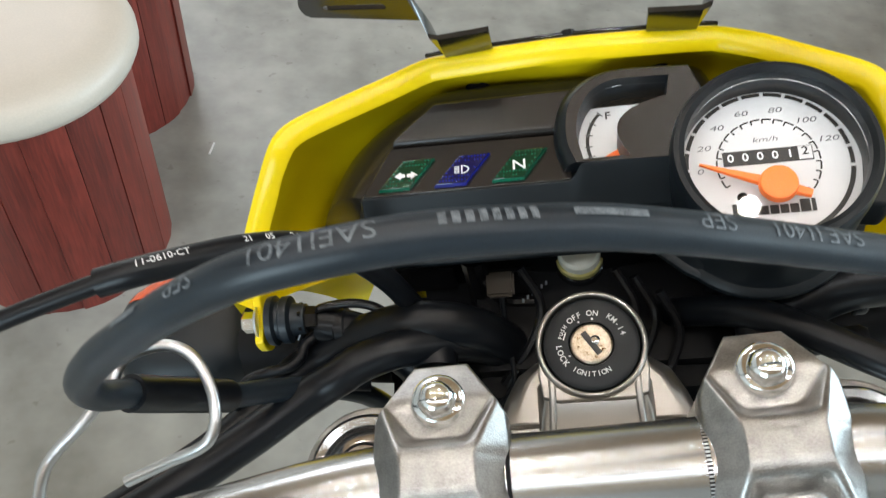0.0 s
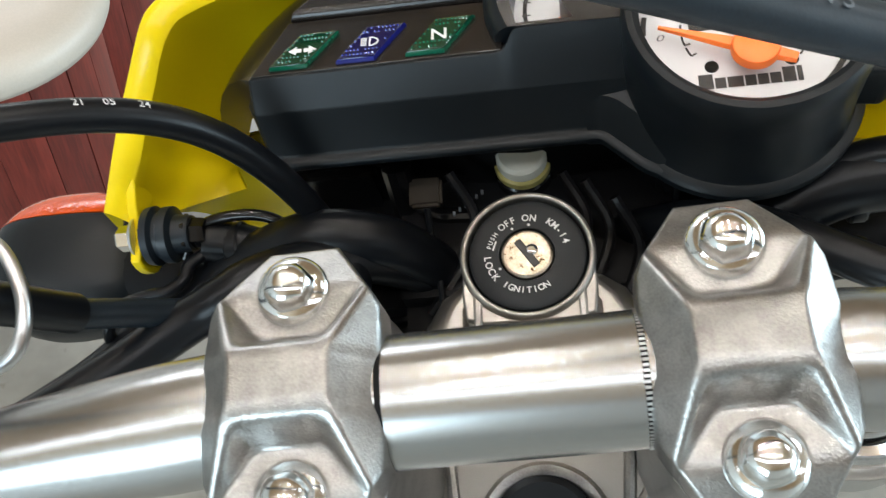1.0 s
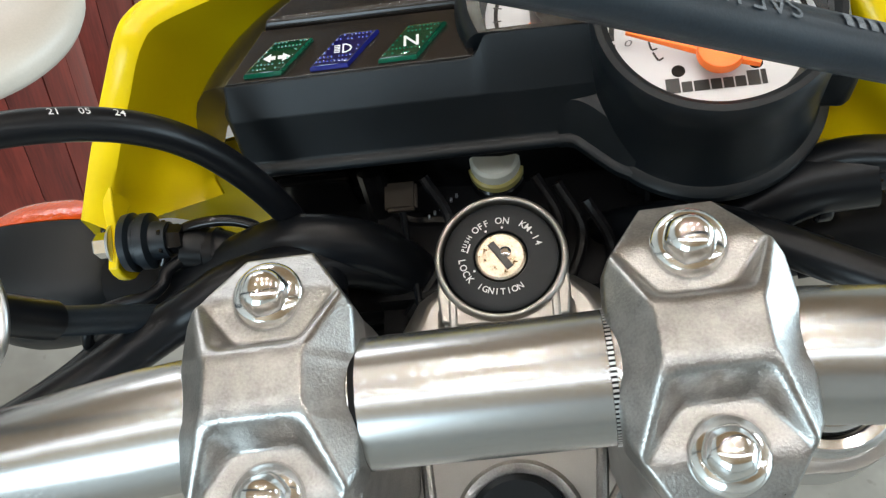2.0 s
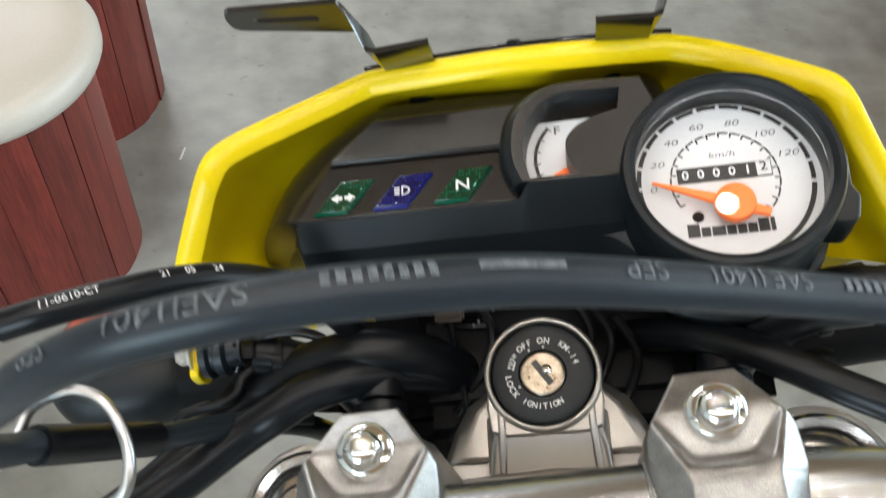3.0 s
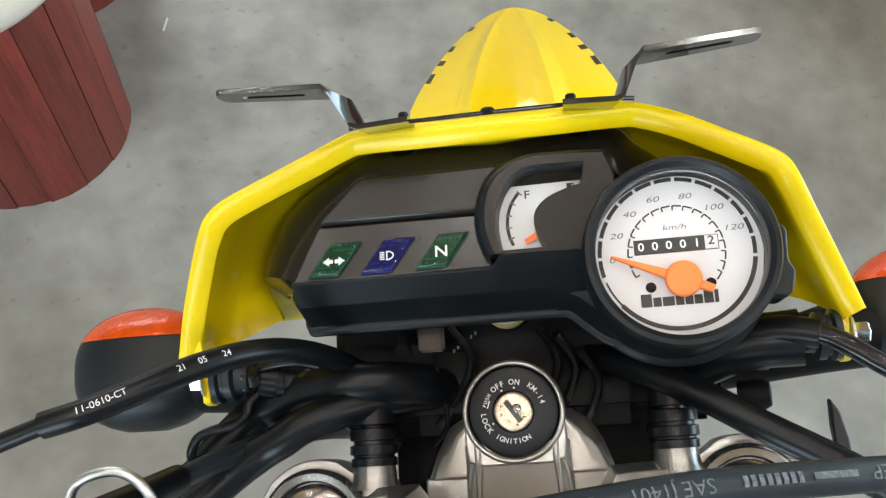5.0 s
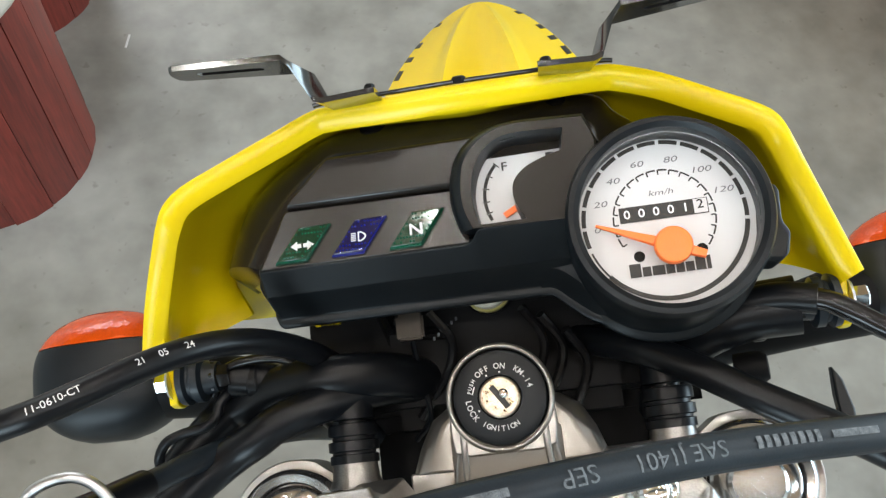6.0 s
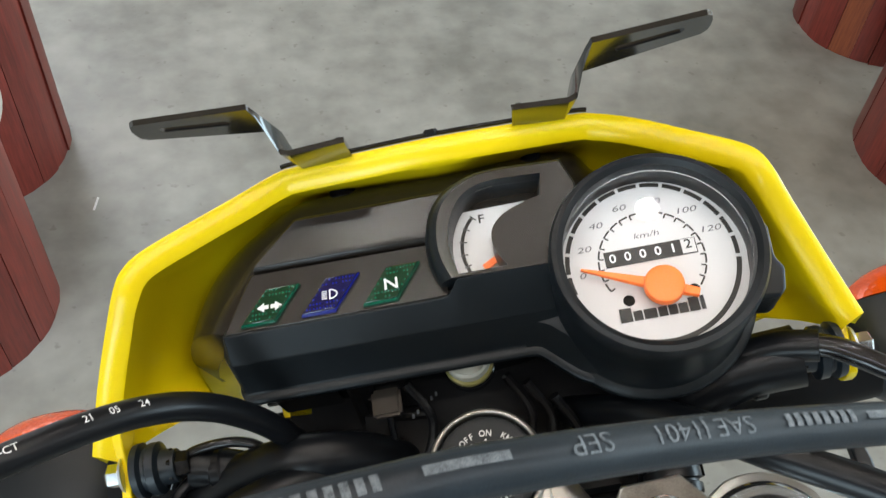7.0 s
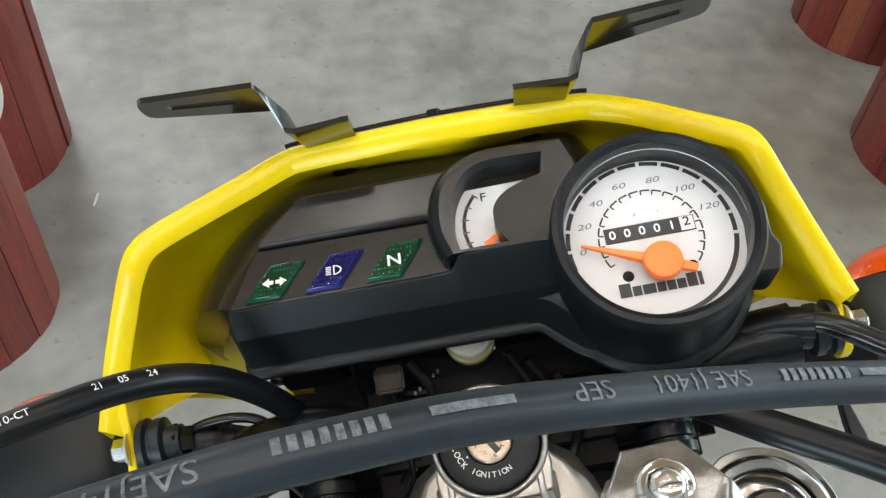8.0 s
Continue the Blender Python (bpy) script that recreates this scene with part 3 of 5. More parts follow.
for s, mid, rad, size, gap, inward in (("ON", 84, 0.0129, 0.0024, 11.5, False), ("OFF", 119, 0.0129, 0.0024, 9.5, False), ("KM-14", 34, 0.0135, 0.0024, 9.5, False),
                                       ("PUSH", 155, 0.0128, 0.0016, 7.5, False), ("LOCK", 200, 0.0134, 0.0024, 10.5, True), ("IGNITION", 266, 0.0131, 0.0022, 9.0, True)):
    part("lettering", ring_text(s, mid, rad, size, gap, inward), M_WHITE, ign, "white " + s + " lettering")
for a in (84, 116, 208):
    part("mark", lathe([(0.0, 0.0007), (0.00045, 0.0007)], T(IX + 0.0104 * math.cos(radians(a)), IY + 0.0104 * math.sin(radians(a)), IZ), 10), M_WHITE, ign)
part("mark", moved(box(0, 0, 0.0006, 0.0034, 0.0005, 0.0002), T(IX - 0.0108, IY + 0.0036, IZ) @ Matrix.Rotation(radians(70), 4, "Z")), M_WHITE, ign)

hole = arc(IX, IY, 0.0206, 0, 354, 60)
horseshoe = arc(IX, IY, 0.0226, -12, 192, 40) + [(IX - 0.0226, 0.0310), (IX - 0.0214, 0.0215), (IX - 0.0150, 0.0196), (IX + 0.0150, 0.0196), (IX + 0.0214, 0.0215), (IX + 0.0226, 0.0310)]
ibr = part("switch_bracket", plate(horseshoe, -0.1400, -0.1010, [hole]), M_BRACKET, bike, "cast aluminium bracket round the ignition switch", 40)
rounded(ibr, 0.0008, 2)
part("bracket_rim", lathe([(0.0206, -0.112), (0.0206, -0.0990), (0.0209, -0.0984), (0.0215, -0.0981), (0.0222, -0.0984), (0.0228, -0.0994), (0.0230, -0.1010), (0.0226, -0.1030)], T(IX, IY, 0), 72), M_BRACKET, ibr, "machined bright rim round the switch", 50)
apron = loft([[(IX - 0.0190, 0.0236, -0.1022), (IX + 0.0190, 0.0236, -0.1022), (IX + 0.0200, 0.0300, -0.1022), (IX - 0.0200, 0.0300, -0.1022)],
              [(IX - 0.0222, 0.0140, -0.1062), (IX + 0.0222, 0.0140, -0.1062), (IX + 0.0222, 0.0300, -0.1062), (IX - 0.0222, 0.0300, -0.1062)],
              [(IX - 0.0240, 0.0020, -0.1112), (IX + 0.0236, 0.0020, -0.1112), (IX + 0.0236, 0.0300, -0.1112), (IX - 0.0240, 0.0300, -0.1112)],
              [(IX - 0.0248, -0.0030, -0.1400), (IX + 0.0245, -0.0030, -0.1400), (IX + 0.0245, 0.0300, -0.1400), (IX - 0.0248, 0.0300, -0.1400)]])
rounded(part("apron", apron, M_BRACKET, ibr, "sloping cast front of the bracket", 25), 0.0016, 3)
for sgn in (-1, 1):
    rounded(part("rib", loft([[(IX + sgn * x, y, z) for x, y, z in ((0.0158, 0.0214, -0.1000), (0.0186, 0.0222, -0.1000), (0.0186, 0.0300, -0.1000), (0.0158, 0.0300, -0.1000))],
                              [(IX + sgn * x, y, z) for x, y, z in ((0.0172, 0.0020, -0.1095), (0.0200, 0.0020, -0.1095), (0.0200, 0.0300, -0.1095), (0.0172, 0.0300, -0.1095))]]), M_BRACKET, ibr), 0.0008, 2)
    web = loft([[(IX + sgn * x, y, z) for x, y in o] for z, o in (
        (-0.1420, ((0.016, 0.046), (0.0250, 0.0440), (0.0335, 0.0390), (0.0395, 0.0280), (0.0440, 0.0150), (0.016, 0.0150))),
        (-0.1230, ((0.016, 0.0450), (0.0245, 0.0425), (0.0325, 0.0370), (0.0385, 0.0265), (0.0432, 0.0142), (0.016, 0.0142))),
        (-0.1195, ((0.016, 0.0430), (0.0235, 0.0405), (0.0308, 0.0350), (0.0365, 0.0255), (0.0410, 0.0142), (0.016, 0.0142))),
        (-0.1165, ((0.016, 0.0400), (0.0228, 0.0385), (0.0280, 0.0330), (0.0318, 0.0240), (0.0330, 0.0142), (0.016, 0.0142))))])
    rounded(part("web", web, M_BRACKET, ibr, "rounded cast shoulder of the bracket", 30), 0.0012, 2)
    rounded(part("seat", box(IX + sgn * 0.0335, 0.0050, -0.1330, 0.0230, 0.0200, 0.0180), M_BRACKET, ibr), 0.0010, 2)

# instrument cluster body
def fascia_section(x, top, back=0.1440, inset=0.0, well=False):
    """The housing cut across at x: a slanted front with a crease, and a ledge along its foot."""
    pts = [top, (0.0933, -0.0770), (0.0874, -0.0950), (0.0866, -0.0962), (0.0840, -0.0966), (0.0828, -0.0975), (0.0828, -0.1000), (0.0840, -0.1015), (0.0870, -0.1060)]
    pts = [(y + inset, z - inset * 0.15) for y, z in pts]
    pts += [(back, -0.1060), (back, -0.0800), (pts[0][0] + 0.0014, -0.0800 if well else pts[0][1] - 0.0012)]
    return [(x, y, z) for y, z in pts]


LOW, HIGH = (0.1024, -0.0678), (0.1066, -0.0610)
stations = [fascia_section(-0.0945, (0.1030, -0.0790), 0.1120, 0.0050), fascia_section(-0.0928, (0.1024, -0.0725), 0.1130, 0.0012), fascia_section(-0.0912, LOW, 0.1140), fascia_section(-0.0800, LOW, 0.1330), fascia_section(-0.0600, LOW), fascia_section(-0.0060, LOW),
            fascia_section(-0.0035, (0.1028, -0.0672)), fascia_section(-0.0015, (0.1045, -0.0645), well=True), fascia_section(0.0002, (0.1062, -0.0617), well=True), fascia_section(0.0020, HIGH, well=True), fascia_section(0.0400, HIGH, well=True)]
cluster = part("instrument_housing", loft(stations), M_BLACK, bike, "black plastic instrument housing with warning lamps", 25)
rounded(cluster, 0.0007, 3, 20)
# the ledge runs on, dropping round the speedometer's foot
lip = smooth_path([(0.0220, 0.0829, -0.0970), (0.0265, 0.0824, -0.0972), (0.0305, 0.0792, -0.0978), (0.0352, 0.0752, -0.0988), (0.0412, 0.0705, -0.0998), (0.0490, 0.0668, -0.1006)], 6)
rings = []
for p, t, u, sd in frames_along(lip):
    inn = Vector((-t.y, t.x, 0)).normalized()
    rings.append([p, p + inn * 0.0010 + Vector((0, 0, 0.0009)), p + inn * 0.0028 + Vector((0, 0, 0.0011)), p + inn * 0.0088 + Vector((0, 0, 0.0140)), p + inn * 0.0240 + Vector((0, 0, 0.0190)),
                  p + inn * 0.0240 + Vector((0, 0, -0.008)), p + inn * 0.0012 + Vector((0, 0, -0.0060)), p + Vector((0, 0, -0.0035))])
part("ledge", loft(rings), M_BLACK, cluster, "", 40)

# the lamp panel falls away from the front edge; x across, y up the panel, z off it
PANEL_TILT = T(0, 0.1024, -0.0678) @ Matrix.Rotation(radians(-11.5), 4, "X")
face = part("warning_panel", moved(loft([[(-0.0908, 0.0004, -0.001), (-0.0030, 0.0004, -0.001), (-0.0060, 0.0252, -0.001), (-0.0805, 0.0262, -0.001)],
                                         [(-0.0904, 0.0008, 0.0003), (-0.0034, 0.0008, 0.0003), (-0.0064, 0.0250, 0.0003), (-0.0800, 0.0260, 0.0003)]]), PANEL_TILT), M_PANEL, cluster, "smoked panel carrying the warning lamps")
rounded(face, 0.0004, 2)
upper = loft([[(-0.0800, 0.1276, -0.0900), (-0.0040, 0.1268, -0.0900), (0.0110, 0.1505, -0.0900), (-0.0600, 0.1505, -0.0900)],
              [(-0.0798, 0.1286, -0.0730), (-0.0040, 0.1278, -0.0730), (0.0110, 0.1500, -0.0752), (-0.0600, 0.1500, -0.0752)],
              [(-0.0786, 0.1308, -0.0706), (-0.0030, 0.1300, -0.0706), (0.0105, 0.1490, -0.0730), (-0.0610, 0.1490, -0.0730)]])
rounded(part("upper_panel", upper, M_PANEL, cluster, "smoked blank panel above the warning lamps", 20), 0.0012, 3, 20)

# warning lamps: leaning tiles
dots = random.Random(3)
for cx, mat, word, icon in ((-0.0719, M_GREENLENS, "green", "turn"), (-0.0482, M_BLUELENS, "blue", "beam"), (-0.0243, M_GREENLENS, "green", "neutral")):
    cy, w, h, sh = 0.0096, 0.0064, 0.0074, 0.0050
    q = [(cx - w - sh, cy - h), (cx + w - sh, cy - h), (cx + w + sh, cy + h), (cx - w + sh, cy + h)]

    def grown(k, z):
        return [(cx + (x - cx) * k, cy + (y - cy) * k, z) for x, y in q]

    # rim and prism dots take the lighter colours as painted highlights
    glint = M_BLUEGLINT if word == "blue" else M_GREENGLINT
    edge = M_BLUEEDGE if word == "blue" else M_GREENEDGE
    tile = part("warning_lamp", moved(loft([grown(0.99, 0.0), grown(1.0, 0.0014), grown(0.97, 0.0024), grown(0.90, 0.0028)]), PANEL_TILT), mat, cluster, word + " warning lamp with a white symbol", 20)
    rounded(tile, 0.0004, 2, 15)
    part("lens_edge", moved(loft([grown(1.000, 0.0003), grown(1.040, 0.0005), grown(1.034, 0.0015), grown(0.985, 0.0022)], True, False), PANEL_TILT), edge, tile, "rim of the lens, coloured lighter as if catching light")
    for gv in range(-3, 4):
        for gu in range(-4, 5):
            if abs(gv) < 2 and abs(gu) < 4 or dots.random() < 0.25:
                continue
            part("prism_glint", lathe([(0.0, 0.0004), (0.0003, 0.0003), (0.0005, 0.0)], PANEL_TILT @ T(cx + gu * w * 0.205 + gv * 0.27 * sh, cy + gv * 0.27 * h, 0.0028), 6), glint, tile)
    SYM = PANEL_TILT @ T(cx, cy, 0.00295)
    if icon == "turn":
        bms = []
        for s in (-1, 1):
            pts = [(0.0004, 0.0009), (0.0021, 0.0009), (0.0021, 0.0021), (0.0050, 0.0), (0.0021, -0.0021), (0.0021, -0.0009), (0.0004, -0.0009)]
            bms.append(moved(flat([(s * x, y) for x, y in pts]), SYM @ T(0, -0.0014, 0)))
        part("symbol", merge(*bms), M_WHITE, tile, "white double arrow symbol")
    elif icon == "beam":
        bms = [moved(box(0, -0.0016 + 0.0008 * k, 0, 0.0021, 0.00045, 0.0001), SYM @ T(-0.0022, -0.0008, 0)) for k in range(5)]
        o = [(-0.0006, -0.0022), (0.0008, -0.0022), (0.0024, -0.0012), (0.0029, 0.0), (0.0024, 0.0012), (0.0008, 0.0022), (-0.0006, 0.0022)]
        i = [(0.0, -0.0016), (0.0008, -0.0016), (0.0019, -0.0008), (0.0023, 0.0), (0.0019, 0.0008), (0.0008, 0.0016), (0.0, 0.0016)]
        bms.append(moved(flat(o, [i]), SYM @ T(0.0002, -0.0008, 0)))
        part("symbol", merge(*bms), M_WHITE, tile, "white headlight beam symbol")
    else:
        part("symbol", moved(lettering("N", 0.0050, 1.12), SYM @ T(-0.0002, -0.0012, 0)), M_WHITE, tile, "white letter N")

# fuel gauge pod
POD_FOOT = [(-0.0068, 0.1068), (-0.0094, 0.1160), (-0.0098, 0.1260), (-0.0072, 0.1370), (-0.0010, 0.1450), (0.0080, 0.1495), (0.0200, 0.1512), (0.0480, 0.1500), (0.0520, 0.1380)] + arc(0.0740, 0.1005, 0.0390, 127, 172, 8)
POD_TOP = [(-0.0012, 0.1070), (-0.0040, 0.1160), (-0.0042, 0.1255), (-0.0018, 0.1352), (0.0040, 0.1420), (0.0115, 0.1462), (0.0210, 0.1478), (0.0470, 0.1466), (0.0505, 0.1372)] + arc(0.0740, 0.1005, 0.0392, 127, 172, 8)
win = [(0.0017, 0.1081), (0.0002, 0.1160), (0.0000, 0.1233), (0.0018, 0.1310), (0.0060, 0.1382), (0.0120, 0.1424), (0.0200, 0.1440), (0.0390, 0.1432), (0.0372, 0.1340), (0.0300, 0.1322), (0.0222, 0.1290), (0.0172, 0.1240), (0.0162, 0.1180), (0.0180, 0.1120), (0.0203, 0.1081)]


def eased(outline, first):
    """The outline with its first points joined by a smooth curve."""
    head = [(p.x, p.y) for p in smooth_path([(x, y, 0) for x, y in outline[:first]], 5)]
    return head + outline[first:]


POD_FOOT, POD_TOP = eased(POD_FOOT, 8), eased(POD_TOP, 8)
win = eased(win, 8)
win = eased(win[-7:], 7) + win[:-7]
rings = [[(a[0] + (b[0] - a[0]) * k, a[1] + (b[1] - a[1]) * k, z) for a, b in zip(POD_FOOT, POD_TOP)] for z, k in ((-0.0790, 0.0), (-0.0700, 0.06), (-0.0655, 0.22), (-0.0628, 0.50), (-0.0614, 0.82), (-0.0610, 1.0))]
podbm = merge(loft(rings, True, False), loft([[(x, y, -0.0610) for x, y in win], [(x + (0.014 - x) * 0.05, y, -0.0775) for x, y in win]], True, False))
bmesh.ops.remove_doubles(podbm, verts=podbm.verts, dist=0.00005)
pod = part("fuel_gauge", podbm, M_BLACK, cluster, "fuel gauge window in a raised black pod", 30)
part("gauge_face", moved(flat(POD_TOP, [win]), T(0, 0, -0.0610)), M_PANEL, pod, "smoked face round the fuel gauge window")
# dark backing, bare past the card's top in place of the hood's shadow
part("hood_shade_back", plate([(-0.004, 0.106), (0.042, 0.106), (0.042, 0.1475), (-0.004, 0.1475)], -0.0785, -0.0776), M_DARK, pod)
part("pump_symbol", merge(box(0.0322, 0.1366, -0.0747, 0.0022, 0.0030, 0.0001), box(0.0342, 0.1364, -0.0747, 0.0005, 0.0026, 0.0001), box(0.0334, 0.1377, -0.0747, 0.0016, 0.0005, 0.0001)), M_PRINT, pod, "small black fuel pump symbol")
part("gauge_card", plate([(-0.004, 0.107), (0.040, 0.107), (0.040, 0.1392), (-0.004, 0.1388)], -0.0775, -0.0750), M_DIAL, pod, "white fuel gauge card")
part("gauge_scale", merge(*[ring_arc(0.0245, 0.1215, 0.0196, 0.0210, a, b, -0.0747, 4) for a, b in ((136, 150), (152, 166), (168, 182), (184, 196), (198, 206))]), M_PRINT, pod)
part("gauge_ticks", merge(*[moved(box(0.0199, 0, -0.0747, 0.0030, 0.0005, 0.0001), T(0.0245, 0.1215, 0) @ Matrix.Rotation(radians(a), 4, "Z")) for a in (135, 151, 167, 183, 197)]), M_PRINT, pod)
part("lettering", moved(lettering("F", 0.0036, 1.15), T(0.0136, 0.1345, -0.0747)), M_PRINT, pod, "black letter F")
part("gauge_needle", moved(box(0, 0, 0, 0.0060, 0.0026, 0.0008), T(0.0142, 0.1148, -0.0735) @ Matrix.Rotation(radians(28), 4, "Z")), M_ORANGE, pod, "orange fuel needle")
gl = part("gauge_lens", plate(win, -0.0672, -0.0664), M_GLASS, pod, "clear gauge lens")
gl.visible_shadow = False

# speedometer
SX, SY = 0.0740, 0.1005
speedo = part("speedometer", lathe([(0.0345, -0.0700), (0.0338, -0.0560), (0.0342, -0.0530), (0.0362, -0.0515), (0.0382, -0.0520), (0.0392, -0.0545), (0.0394, -0.062), (0.0390, -0.070), (0.0390, -0.0965),
                                    (0.0400, -0.0985), (0.0424, -0.0997), (0.0432, -0.1008), (0.0432, -0.1040), (0.0418, -0.1062), (0.0360, -0.1120), (0.0300, -0.1150), (0.0, -0.1160)], T(SX, SY, 0), 96), M_BLACK, bike, "round speedometer in a deep black plastic housing", 28)
DX, DY, DZ = 0.0736, 0.1022, -0.0690
part("dial", lathe([(0.0, DZ), (0.0352, DZ), (0.0352, DZ - 0.002), (0.0, DZ - 0.002)], T(SX, SY, 0), 96), M_DIAL, speedo, "white dial with black scale")
ZP = DZ + 0.0003
dash = []
for k in range(13):
    a0 = 196 - 15.6 * k
    dash.append(ring_arc(DX, DY, 0.0306, 0.0323, a0 - 1.2, a0 - 14.4, ZP, 4))
dash.append(ring_arc(DX, DY, 0.0306, 0.0325, -8, -140, ZP, 40))
dash.append(ring_arc(DX, DY, 0.0311, 0.0319, 222, 199, ZP, 6))
part("speed_scale", merge(*dash), M_PRINT, speedo, "broken black outer speed scale")
inner = [ring_arc(DX, DY + 0.0002, 0.0194, 0.0201, 208 - 13.2 * k, 208 - 13.2 * k - 10.6, ZP, 4) for k in range(19)]
inner += [moved(box(0.0188, 0, ZP, 0.0019, 0.0006, 0.0001), T(DX, DY + 0.0002, 0) @ Matrix.Rotation(radians(208 - 13.2 * k), 4, "Z")) for k in range(20)]
part("inner_scale", merge(*inner), M_PRINT, speedo, "fine broken inner scale")
for s, x, y in (("0", 0.0470, 0.1010), ("20", 0.0496, 0.1112), ("40", 0.0558, 0.1200), ("60", 0.0660, 0.1256), ("80", 0.0793, 0.1258), ("100", 0.0903, 0.1200), ("120", 0.0974, 0.1108)):
    part("lettering", moved(lettering(s, 0.0024, 1.65, 0.2, 0.0), T(x, y, ZP)), M_GREYPRINT, speedo, "grey scale number " + s)
part("lettering", moved(lettering("km/h", 0.0023, 1.5, 0.2, 0.0), T(0.0737, 0.1130, ZP)), M_GREYPRINT, speedo, "grey km/h lettering")
odo = part("odometer", box(0.0737, 0.1055, DZ + 0.0002, 0.0345, 0.0062, 0.0008), M_PRINT, speedo, "black odometer window")
for k, ch in enumerate("000012"):
    x = 0.0594 + 0.0057 * k
    if k == 5:
        part("wheel_digit_back", box(x + 0.0001, 0.1055, DZ + 0.0004, 0.0052, 0.0056, 0.0008), M_DIAL, odo, "white last odometer wheel")
        part("digit", moved(lettering(ch, 0.0036, 1.1), T(x, 0.1060, DZ + 0.0010)), M_PRINT, odo, "black odometer digit")
    else:
        part("digit", moved(lettering(ch, 0.0034, 1.1), T(x, 0.1054, DZ + 0.0008)), M_WHITE, odo, "white odometer digit")
# maker's mark as plain blocks
mark = []
x = 0.0572
for w, h in ((0.0044, 0.0054), (0.0033, 0.0038), (0.0048, 0.0038), (0.0033, 0.0038), (0.0032, 0.0038), (0.0033, 0.0038), (0.0038, 0.0054), (0.0016, 0.0054)):
    mark.append(box(x + w / 2, 0.0803 + h / 2, ZP, w, h, 0.0001))
    x += w + 0.0005
part("maker_mark", merge(*mark), M_PRINT, speedo, "black maker's mark as plain blocks")
for x in (0.0618, 0.0860):
    part("dial_screw", lathe([(0.0, 0.0009), (0.0014, 0.0008), (0.0021, 0.0003), (0.0022, 0.0)], T(x, 0.0885, DZ), 20), M_DARK, speedo, "small black dial screw")
needle = part("needle", loft([[(-0.0128, -0.0017, 0), (-0.0128, 0.0017, 0), (0.0, 0.0026, 0), (0.0305, 0.0006, 0), (0.0305, -0.0006, 0), (0.0, -0.0026, 0)],
                              [(-0.0128, -0.0013, 0.0016), (-0.0128, 0.0013, 0.0016), (0.0, 0.0020, 0.0022), (0.0305, 0.0003, 0.0010), (0.0305, -0.0003, 0.0010), (0.0, -0.0020, 0.0022)]]), M_ORANGE, speedo, "orange pointer needle at zero")
moved_needle = T(0.0746, 0.0902, -0.0642) @ Matrix.Rotation(radians(157.5), 4, "Z")
needle.data.transform(moved_needle)
part("needle_hub", lathe([(0.0, 0.0040), (0.0058, 0.0040), (0.0070, 0.0034), (0.0074, 0.0020), (0.0074, 0.0), (0.003, 0.0), (0.003, -0.005)], T(0.0746, 0.0902, -0.0642), 40), M_ORANGE, speedo, "orange needle hub")
gl = part("speedometer_lens", lathe([(0.0, -0.0572), (0.0337, -0.0572), (0.0337, -0.0580), (0.0, -0.0580)], T(SX, SY, 0), 64), M_GLASS, speedo, "clear lens with soft reflections")
gl.visible_shadow = False
lug_out = [(0.034, -0.0150), (0.0430, -0.0150), (0.0462, -0.0120), (0.0470, -0.0030), (0.0440, 0.0010), (0.0432, 0.0130), (0.0415, 0.0160), (0.034, 0.0160)]
rounded(part("lug", moved(plate(lug_out, -0.0880, -0.0680), T(SX, SY, 0) @ Matrix.Rotation(radians(-8), 4, "Z")), M_BLACK, speedo), 0.0016, 3)

# yellow headlight cowl
EDGE = [(0.0, 0.1680, -0.0620), (0.030, 0.1685, -0.0640), (0.056, 0.1700, -0.0680), (0.066, 0.1690, -0.0690), (0.082, 0.1625, -0.0680), (0.100, 0.1520, -0.0660), (0.116, 0.1425, -0.0645),
        (0.1225, 0.1370, -0.0645), (0.1265, 0.1300, -0.0665), (0.1330, 0.1190, -0.0760), (0.1440, 0.0985, -0.0900), (0.1540, 0.0770, -0.1005)]
LEFT = EDGE[:4] + [(0.0825, 0.1615, -0.0680), (0.1010, 0.1528, -0.0660), (0.1205, 0.1435, -0.0645), (0.1288, 0.1372, -0.0645), (0.1336, 0.1300, -0.0665), (0.1412, 0.1185, -0.0765), (0.1515, 0.0980, -0.0905), (0.1600, 0.0750, -0.1040)]
RIGHT = EDGE
# rim of the cut-out deep inside the cowl
DEEP = [(0.0, 0.1690, -0.0980), (0.030, 0.1700, -0.0980), (0.055, 0.1690, -0.0980), (0.067, 0.1675, -0.1015), (0.081, 0.1635, -0.1100), (0.0965, 0.1580, -0.1190), (0.106, 0.1540, -0.1270), (0.1140, 0.1490, -0.1340), (0.120, 0.1410, -0.1385),
        (0.1243, 0.1303, -0.1400), (0.1270, 0.1170, -0.1380), (0.1180, 0.0980, -0.1380)]
DEEP_R = [(x if x < 0.06 else 0.06 + (x - 0.06) * 0.62, y - (0.0 if x < 0.06 else 0.004), z - (0.0 if x < 0.06 else 0.006)) for x, y, z in DEEP[:-1] + [(0.1390, 0.0990, -0.1280)]]
full = [(-x, y, z) for x, y, z in LEFT[:0:-1]] + RIGHT
deep = smooth_path([(-x, y, z) for x, y, z in DEEP[:0:-1]] + DEEP_R, 4)
edge_path = smooth_path(full, 4)
sections = []
